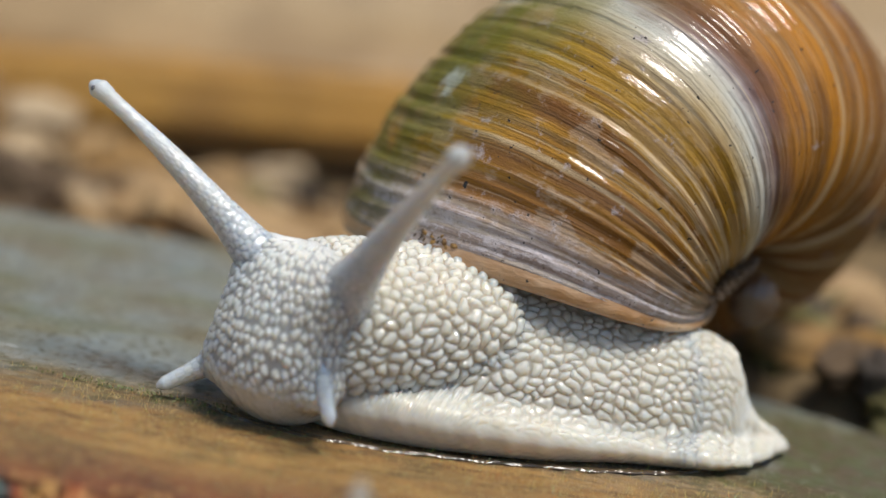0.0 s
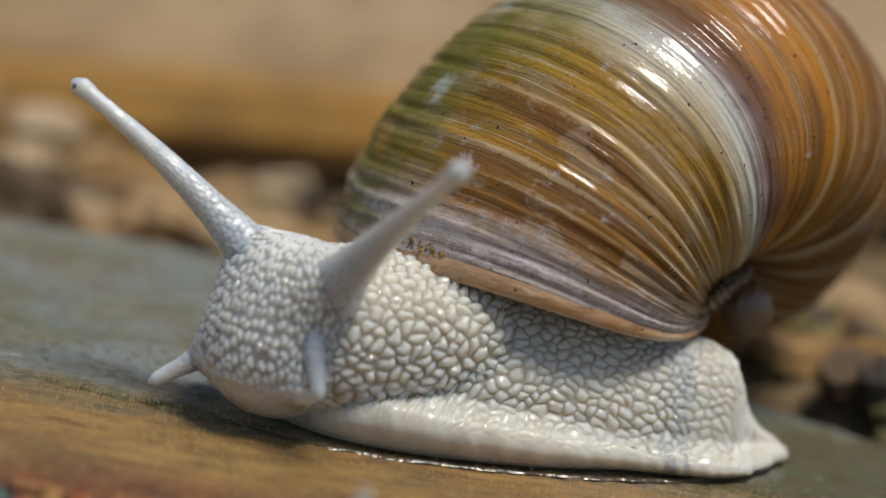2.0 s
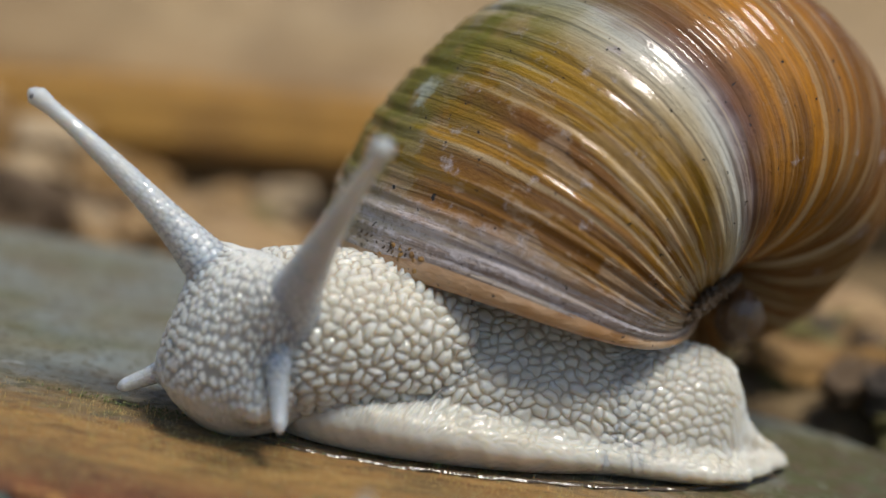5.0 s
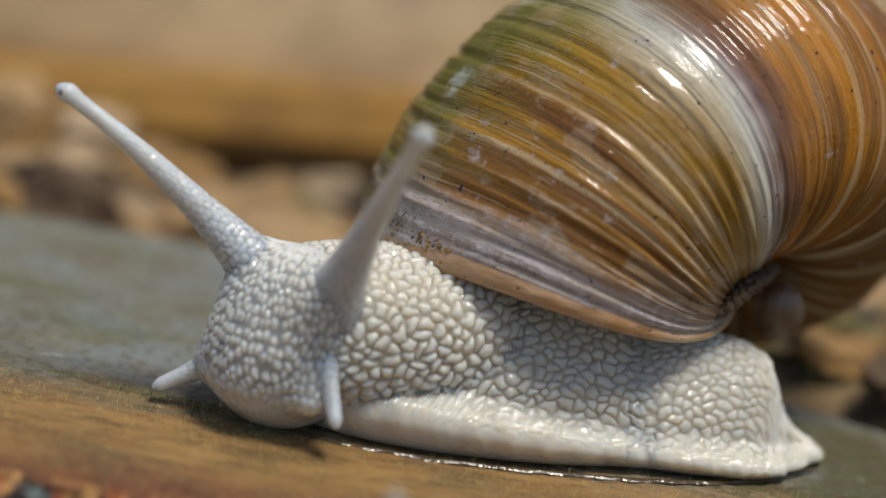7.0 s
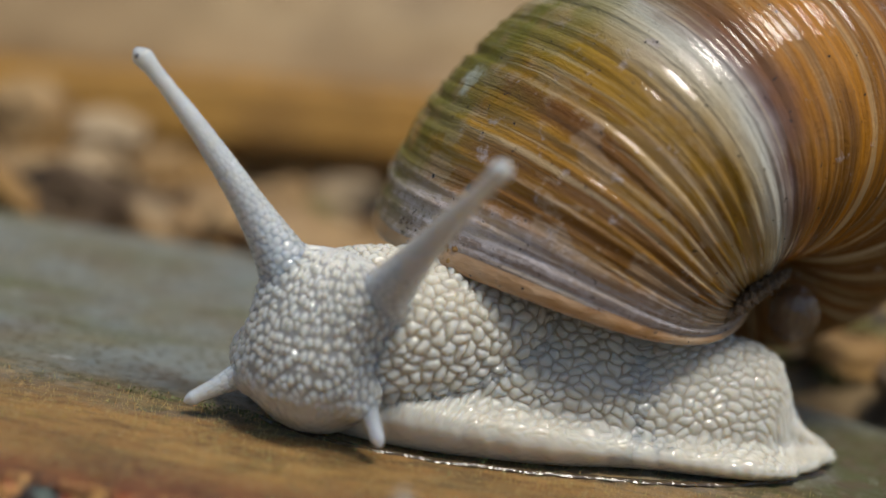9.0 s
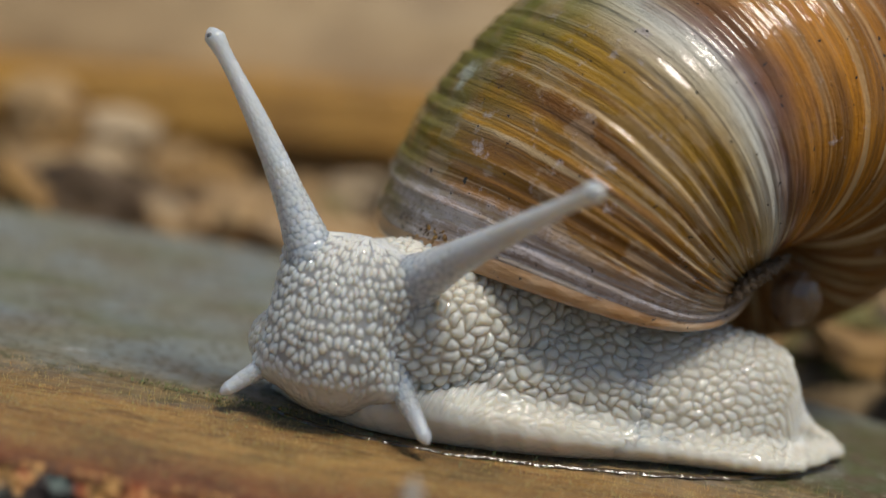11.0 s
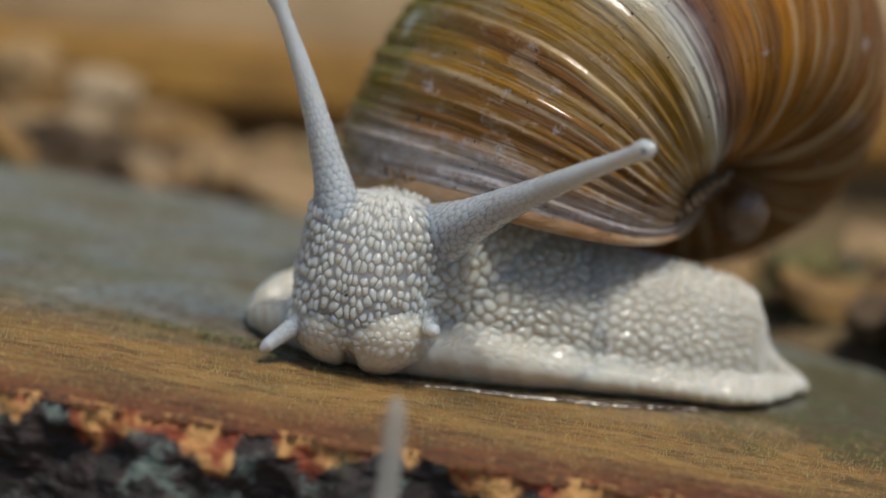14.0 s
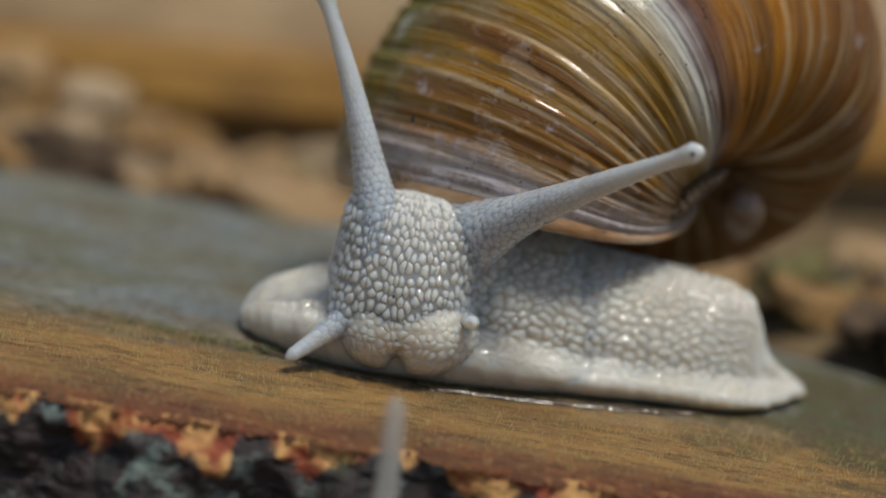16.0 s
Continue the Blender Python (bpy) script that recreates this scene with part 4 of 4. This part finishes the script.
def feeler(length, tip, root):
    """The pose of a feeler whose end is at tip and which comes from root."""
    z = (Vector(tip) - Vector(root)).normalized()
    x = Vector((0.35, 0.94, 0))
    x = (x - z * x.dot(z)).normalized()
    m = Matrix((x, z.cross(x), z)).transposed().to_4x4()
    return Matrix.Translation((Vector(tip) - z * length) * MM) @ m


def motions():
    walk(parts["shell"], [
        (0, at(-0.07, 0.00, 0.03, -0.04, 0.00, -0.14)),
        (0.5, at(-0.34, -0.64, 0.16, -0.01, 0.14, 0.02)),
        (1, at(-0.60, -1.06, 0.20, 0.02, 0.14, -0.17)),
        (1.5, at(-0.89, -1.40, 0.26, -0.00, 0.05, -0.37)),
        (2, at(-1.15, -1.65, 0.33, 0.01, 0.01, -0.65)),
        (2.5, at(-1.41, -1.81, 0.33, 0.19, 0.02, -0.99)),
        (3, at(-1.67, -1.84, 0.31, 0.45, 0.06, -1.61)),
        (3.5, at(-1.87, -1.74, 0.25, 0.76, -0.09, -2.54)),
        (4, at(-2.21, -1.90, 0.26, 0.86, 0.04, -2.35)),
        (6.5, at(-3.58, -1.78, 0.18, 1.97, 0.24, -4.17)),
        (7, at(-3.70, -1.60, 0.21, 2.21, 0.08, -4.98)),
        (7.5, at(-3.88, -1.43, 0.18, 2.66, 0.44, -5.49)),
        (8, at(-4.14, -1.39, 0.28, 2.79, 1.19, -5.68)),
        (8.5, at(-4.20, -1.11, 0.24, 3.03, 1.01, -6.49)),
        (11, at(-4.72, -0.51, -0.07, 3.26, -1.19, -7.84)),
        (11.5, at(-4.84, -0.49, -0.08, 3.26, -1.85, -7.28)),
        (12, at(-4.85, -0.53, -0.07, 3.06, -2.74, -7.01)),
        (12.5, at(-4.79, -0.35, -0.17, 2.89, -3.78, -7.85)),
        (13, at(-4.86, -0.55, -0.15, 2.59, -4.38, -6.90)),
        (13.5, at(-5.01, -0.53, -0.09, 2.02, -4.96, -7.44)),
        (14, at(-4.95, -0.70, -0.01, 1.71, -5.74, -6.56)),
        (14.5, at(-4.98, -0.60, 0.02, 1.47, -6.13, -7.06)),
        (15, at(-4.80, -0.62, 0.03, 1.61, -6.51, -6.31)),
        (15.5, at(-4.93, -0.49, 0.06, 1.62, -6.70, -6.67)),
        (16, at(-4.93, -0.43, 0.06, 1.49, -6.99, -7.48)),
    ])
    walk(parts["body"], [
        (0, at(0.00, 0, 0)),
        (2, at(-0.60, 0, 0)),
        (4, at(-1.40, 0, 0)),
        (6.5, at(-2.30, 0, 0)),
        (8.5, at(-2.70, 0, 0)),
        (11, at(-3.00, 0, 0)),
        (12.5, at(-3.40, 0, 0)),
        (14.5, at(-3.70, 0, 0)),
        (16, at(-3.80, 0, 0)),
    ])
    walk(parts["tail"], [
        (0, at(-0.80, 0, 0)),
        (4, at(-1.20, 0, 0)),
        (8.5, at(-1.50, 0, 0)),
        (12.5, at(-1.40, 0, 0)),
        (16, at(-1.10, 0, 0)),
    ])
    head_rows = [
        (0, at(-6.95, 3.20, 5.48, 0, 0, 224.0)),
        (0.5, at(-7.11, 3.15, 5.62, 0, 0, 223.7)),
        (1, at(-7.25, 3.10, 5.78, 0, 0, 223.3)),
        (1.5, at(-7.56, 3.05, 6.08, 0, 0, 223.0)),
        (2, at(-7.92, 3.00, 6.41, 0, 0, 221.3)),
        (2.5, at(-8.40, 2.95, 6.41, 0, 0, 219.7)),
        (3, at(-9.09, 2.90, 6.18, 0, 0, 218.0)),
        (3.5, at(-9.72, 2.85, 5.76, 0, 0, 216.0)),
        (4, at(-10.18, 2.80, 5.52, 0, 0, 214.0)),
        (6.5, at(-10.31, 2.69, 5.34, 0, 0, 220.0)),
        (7, at(-9.98, 2.67, 5.52, 0, 0, 223.5)),
        (7.5, at(-9.70, 2.64, 5.54, 0, 0, 227.0)),
        (8, at(-9.21, 2.62, 5.62, 0, 0, 229.5)),
        (8.5, at(-8.61, 2.60, 5.56, 0, 0, 232.0)),
        (11, at(-7.74, 3.40, 6.03, 0, 0, 244.0)),
        (11.5, at(-7.37, 3.40, 5.94, 0, 0, 246.3)),
        (12, at(-6.81, 3.40, 5.94, 0, 0, 248.7)),
        (12.5, at(-6.33, 3.40, 5.87, 0, 0, 251.0)),
        (13, at(-5.83, 3.40, 5.48, 0, 0, 253.5)),
        (13.5, at(-5.25, 3.40, 5.20, 0, 0, 256.0)),
        (14, at(-4.83, 3.40, 5.51, 0, 0, 257.5)),
        (14.5, at(-4.42, 3.40, 5.81, 0, 0, 259.0)),
        (15, at(-3.87, 3.60, 5.88, 0, 0, 261.3)),
        (15.5, at(-3.21, 3.80, 5.99, 0, 0, 263.7)),
        (16, at(-2.37, 4.00, 5.97, 0, 0, 266.0)),
    ]
    walk(parts["head"], head_rows)
    # the muzzle is tucked in while the snail crawls on and pushed out as it turns
    out = lambda t: max(0.0, min(1.0, (t - 11.0) / 3.5))
    walk(parts["muzzle"], [(t, m @ at(-1.8 + 1.8 * out(t), 2.0 * out(t) - 2.0, 0.75 - 0.75 * out(t))) for t, m in head_rows])
    walk(parts["neck"], [
        (0, at(-1.35, 6.44, 6.10, 0, 0, 205.2)),
        (0.5, at(-1.51, 6.41, 6.10, 0, 0, 205.4)),
        (1, at(-1.66, 6.38, 6.10, 0, 0, 205.7)),
        (1.5, at(-1.97, 6.32, 6.10, 0, 0, 205.5)),
        (2, at(-2.32, 6.25, 6.10, 0, 0, 205.4)),
        (2.5, at(-2.78, 6.17, 6.10, 0, 0, 205.0)),
        (3, at(-3.45, 6.06, 6.10, 0, 0, 204.4)),
        (3.5, at(-4.05, 5.95, 6.10, 0, 0, 203.8)),
        (4, at(-4.50, 5.88, 6.10, 0, 0, 203.6)),
        (6.5, at(-4.70, 5.94, 6.10, 0, 0, 205.3)),
        (7, at(-4.41, 6.00, 6.10, 0, 0, 206.2)),
        (7.5, at(-4.17, 6.06, 6.10, 0, 0, 207.0)),
        (8, at(-3.75, 6.16, 6.10, 0, 0, 208.3)),
        (8.5, at(-3.24, 6.30, 6.10, 0, 0, 209.9)),
        (11, at(-2.34, 7.04, 6.10, 0, 0, 209.4)),
        (11.5, at(-2.04, 7.17, 6.10, 0, 0, 210.8)),
        (12, at(-1.60, 7.37, 6.10, 0, 0, 212.9)),
        (12.5, at(-1.25, 7.55, 6.10, 0, 0, 215.0)),
        (13, at(-0.89, 7.75, 6.10, 0, 0, 217.2)),
        (13.5, at(-0.50, 7.99, 6.10, 0, 0, 220.0)),
        (14, at(-0.25, 8.18, 6.10, 0, 0, 222.4)),
        (14.5, at(-0.02, 8.38, 6.10, 0, 0, 224.9)),
        (15, at(0.34, 8.74, 6.10, 0, 0, 227.1)),
        (15.5, at(0.72, 9.19, 6.10, 0, 0, 230.6)),
        (16, at(1.07, 9.76, 6.10, 0, 0, 236.3)),
    ])
    walk(parts["far_upper"], [
        (0, feeler(17.0, (-21.98, 6.61, 18.60), (-9.55, 4.16, 8.88))),
        (0.5, feeler(17.0, (-22.20, 6.44, 18.83), (-9.70, 4.13, 9.02))),
        (1, feeler(17.0, (-22.40, 6.29, 18.98), (-9.84, 4.09, 9.18))),
        (1.5, feeler(17.0, (-22.88, 6.19, 19.01), (-10.15, 4.06, 9.48))),
        (2, feeler(17.0, (-23.40, 6.06, 19.17), (-10.47, 4.08, 9.81))),
        (2.5, feeler(17.0, (-23.73, 6.13, 19.15), (-10.92, 4.11, 9.81))),
        (3, feeler(17.0, (-23.98, 6.38, 19.26), (-11.58, 4.13, 9.58))),
        (3.5, feeler(17.0, (-24.45, 6.27, 19.25), (-12.16, 4.17, 9.16))),
        (4, feeler(17.0, (-25.00, 6.08, 19.11), (-12.57, 4.20, 8.92))),
        (6.5, feeler(17.0, (-26.56, 3.26, 18.59), (-12.83, 3.83, 8.74))),
        (7, feeler(17.0, (-26.23, 3.15, 18.99), (-12.57, 3.65, 8.92))),
        (7.5, feeler(17.0, (-25.67, 3.11, 19.53), (-12.34, 3.47, 8.94))),
        (8, feeler(17.0, (-24.57, 3.28, 20.58), (-11.89, 3.33, 9.02))),
        (8.5, feeler(17.0, (-23.41, 3.43, 21.42), (-11.32, 3.19, 8.96))),
        (11, feeler(17.0, (-19.14, 6.02, 23.17), (-10.51, 3.42, 9.43))),
        (11.5, feeler(17.0, (-18.41, 6.04, 23.28), (-10.14, 3.30, 9.34))),
        (12, feeler(17.0, (-17.48, 5.91, 23.57), (-9.57, 3.19, 9.34))),
        (12.5, feeler(17.0, (-16.88, 5.81, 23.56), (-9.09, 3.08, 9.27))),
        (13, feeler(17.0, (-16.46, 5.67, 23.10), (-8.57, 2.96, 8.88))),
        (13.5, feeler(17.0, (-14.64, 6.68, 22.34), (-7.96, 2.84, 8.60))),
        (14, feeler(17.0, (-14.09, 5.98, 23.42), (-7.53, 2.77, 8.91))),
        (14.5, feeler(17.0, (-13.68, 5.26, 24.27), (-7.10, 2.70, 9.21))),
        (15, feeler(17.0, (-13.06, 5.71, 24.07), (-6.53, 2.79, 9.28))),
        (15.5, feeler(17.0, (-12.10, 6.23, 23.92), (-5.83, 2.88, 9.39))),
        (16, feeler(17.0, (-10.80, 6.32, 24.12), (-4.95, 2.98, 9.37))),
    ])
    walk(parts["near_upper"], [
        (0, feeler(18.5, (1.28, -10.65, 21.86), (-4.16, 1.17, 8.58))),
        (0.5, feeler(18.5, (1.69, -10.76, 21.72), (-4.33, 1.10, 8.72))),
        (1, feeler(18.5, (1.76, -10.94, 21.67), (-4.48, 1.04, 8.88))),
        (1.5, feeler(18.5, (1.58, -11.26, 21.65), (-4.81, 0.97, 9.18))),
        (2, feeler(18.5, (1.22, -11.71, 21.62), (-5.22, 0.84, 9.51))),
        (2.5, feeler(18.5, (0.57, -12.16, 21.34), (-5.77, 0.72, 9.51))),
        (3, feeler(18.5, (-0.61, -12.36, 21.25), (-6.53, 0.59, 9.28))),
        (3.5, feeler(18.5, (-2.00, -12.43, 21.21), (-7.24, 0.45, 8.86))),
        (4, feeler(18.5, (-2.76, -12.03, 21.59), (-7.78, 0.32, 8.62))),
        (6.5, feeler(18.5, (-4.04, -10.63, 22.92), (-7.66, 0.47, 8.44))),
        (7, feeler(18.5, (-3.00, -10.62, 22.83), (-7.20, 0.61, 8.62))),
        (7.5, feeler(18.5, (-2.16, -11.16, 22.14), (-6.80, 0.76, 8.64))),
        (8, feeler(18.5, (-1.04, -10.94, 22.12), (-6.24, 0.87, 8.72))),
        (8.5, feeler(18.5, (0.04, -10.89, 21.84), (-5.57, 0.98, 8.66))),
        (11, feeler(18.5, (6.36, -7.99, 20.11), (-4.42, 2.45, 9.13))),
        (11.5, feeler(18.5, (7.31, -7.73, 19.66), (-4.02, 2.58, 9.04))),
        (12, feeler(18.5, (8.23, -7.63, 19.29), (-3.42, 2.72, 9.04))),
        (12.5, feeler(18.5, (9.13, -7.53, 18.98), (-2.92, 2.86, 8.97))),
        (13, feeler(18.5, (9.72, -7.43, 18.77), (-2.40, 3.01, 8.58))),
        (13.5, feeler(18.5, (10.77, -7.32, 18.70), (-1.80, 3.16, 8.30))),
        (14, feeler(18.5, (11.32, -7.22, 19.45), (-1.38, 3.25, 8.61))),
        (14.5, feeler(18.5, (11.96, -7.12, 19.58), (-0.96, 3.34, 8.91))),
        (15, feeler(18.5, (12.60, -7.02, 19.78), (-0.42, 3.68, 8.98))),
        (15.5, feeler(18.5, (13.17, -6.92, 20.39), (0.23, 4.02, 9.09))),
        (16, feeler(18.5, (14.35, -6.83, 19.83), (1.07, 4.36, 9.07))),
    ])
    walk(parts["far_lower"], [
        (0, feeler(5.2, (-14.84, 2.80, 0.59), (-11.12, 2.98, 3.09))),
        (0.5, feeler(5.2, (-15.00, 2.94, 0.96), (-11.27, 2.96, 3.23))),
        (1, feeler(5.2, (-15.09, 2.95, 1.13), (-11.42, 2.93, 3.39))),
        (1.5, feeler(5.2, (-15.14, 2.55, 0.72), (-11.73, 2.91, 3.69))),
        (2, feeler(5.2, (-15.69, 2.74, 1.34), (-12.09, 2.98, 4.02))),
        (2.5, feeler(5.2, (-16.12, 3.14, 1.79), (-12.57, 3.05, 4.02))),
        (3, feeler(5.2, (-16.53, 3.64, 2.07), (-13.25, 3.12, 3.79))),
        (3.5, feeler(5.2, (-17.06, 3.67, 1.48), (-13.87, 3.22, 3.37))),
        (4, feeler(5.2, (-17.47, 3.74, 1.21), (-14.32, 3.31, 3.13))),
        (6.5, feeler(5.2, (-18.04, 2.67, 0.61), (-14.47, 2.76, 2.95))),
        (7, feeler(5.2, (-17.85, 2.29, 0.80), (-14.14, 2.49, 3.13))),
        (7.5, feeler(5.2, (-17.75, 2.00, 0.97), (-13.84, 2.21, 3.14))),
        (8, feeler(5.2, (-17.29, 1.96, 1.36), (-13.33, 2.01, 3.23))),
        (8.5, feeler(5.2, (-16.69, 1.46, 0.90), (-12.70, 1.81, 3.17))),
        (11, feeler(5.2, (-14.69, 0.80, 1.09), (-11.58, 1.87, 3.61))),
        (11.5, feeler(5.2, (-14.41, 0.72, 1.45), (-11.14, 1.82, 3.51))),
        (12, feeler(5.2, (-13.92, 0.74, 2.09), (-10.50, 1.76, 3.48))),
        (12.5, feeler(5.2, (-13.09, 0.54, 1.99), (-9.94, 1.70, 3.38))),
        (13, feeler(5.2, (-12.37, -0.89, 0.96), (-9.35, 1.07, 3.12))),
        (13.5, feeler(5.2, (-11.53, -0.89, 0.73), (-8.66, 0.92, 2.84))),
        (14, feeler(5.2, (-10.88, -1.03, 0.82), (-8.18, 0.83, 3.15))),
        (14.5, feeler(5.2, (-10.24, -1.25, 0.82), (-7.70, 0.74, 3.45))),
        (15, feeler(5.2, (-9.53, -1.42, 0.48), (-7.05, 0.81, 3.52))),
        (15.5, feeler(5.2, (-9.40, -1.67, 0.59), (-6.28, 0.89, 3.63))),
        (16, feeler(5.2, (-8.90, -1.60, 0.88), (-5.32, 0.96, 3.60))),
    ])
    walk(parts["near_lower"], [
        (0, feeler(5.2, (-3.42, -2.72, 1.89), (-5.10, -0.12, 5.49))),
        (0.5, feeler(5.2, (-3.33, -2.82, 2.46), (-5.07, -0.22, 6.06))),
        (1, feeler(5.2, (-3.49, -2.90, 2.79), (-5.29, -0.30, 6.39))),
        (1.5, feeler(5.2, (-4.01, -3.01, 3.56), (-5.87, -0.41, 7.16))),
        (2, feeler(5.2, (-4.63, -3.16, 4.01), (-5.94, -0.56, 7.61))),
        (2.5, feeler(5.2, (-5.74, -3.32, 3.70), (-7.29, -0.72, 7.30))),
        (3, feeler(5.2, (-7.19, -3.84, 2.96), (-8.37, -1.24, 6.56))),
        (3.5, feeler(5.2, (-8.04, -3.79, 1.76), (-8.66, -1.19, 5.36))),
        (4, feeler(5.2, (-7.85, -4.13, 2.14), (-8.47, -1.53, 5.74))),
        (6.5, feeler(5.2, (-5.59, -3.13, 2.38), (-7.45, -0.53, 5.98))),
        (7, feeler(5.2, (-5.54, -3.10, 2.06), (-7.22, -0.50, 5.66))),
        (7.5, feeler(5.2, (-4.98, -2.85, 1.80), (-6.56, -0.25, 5.40))),
        (8, feeler(5.2, (-5.21, -3.00, 2.09), (-6.70, -0.40, 5.69))),
        (8.5, feeler(5.2, (-4.37, -2.73, 1.54), (-6.23, -0.13, 5.14))),
        (11, feeler(5.2, (-1.04, -2.11, 1.10), (-4.00, 0.88, 4.15))),
        (11.5, feeler(5.2, (-0.62, -1.83, 0.88), (-3.56, 1.04, 4.06))),
        (12, feeler(5.2, (-0.27, -2.87, 1.22), (-2.93, 0.42, 4.25))),
        (12.5, feeler(5.2, (0.45, -2.40, 1.00), (-2.40, 0.57, 4.18))),
        (13, feeler(5.2, (1.07, -1.68, 0.24), (-1.84, 0.75, 3.80))),
        (13.5, feeler(5.2, (1.02, -2.31, 3.47), (-1.21, 2.38, 3.16))),
        (14, feeler(5.2, (0.19, -2.54, 4.41), (-0.77, 2.49, 3.46))),
        (14.5, feeler(5.2, (0.35, -2.45, 4.84), (-0.33, 2.59, 3.76))),
        (15, feeler(5.2, (0.77, -2.05, 5.13), (0.24, 2.96, 3.84))),
        (15.5, feeler(5.2, (1.50, -1.69, 5.20), (0.92, 3.33, 3.95))),
        (16, feeler(5.2, (2.80, -1.22, 5.28), (1.79, 3.70, 3.92))),
    ])


motions()
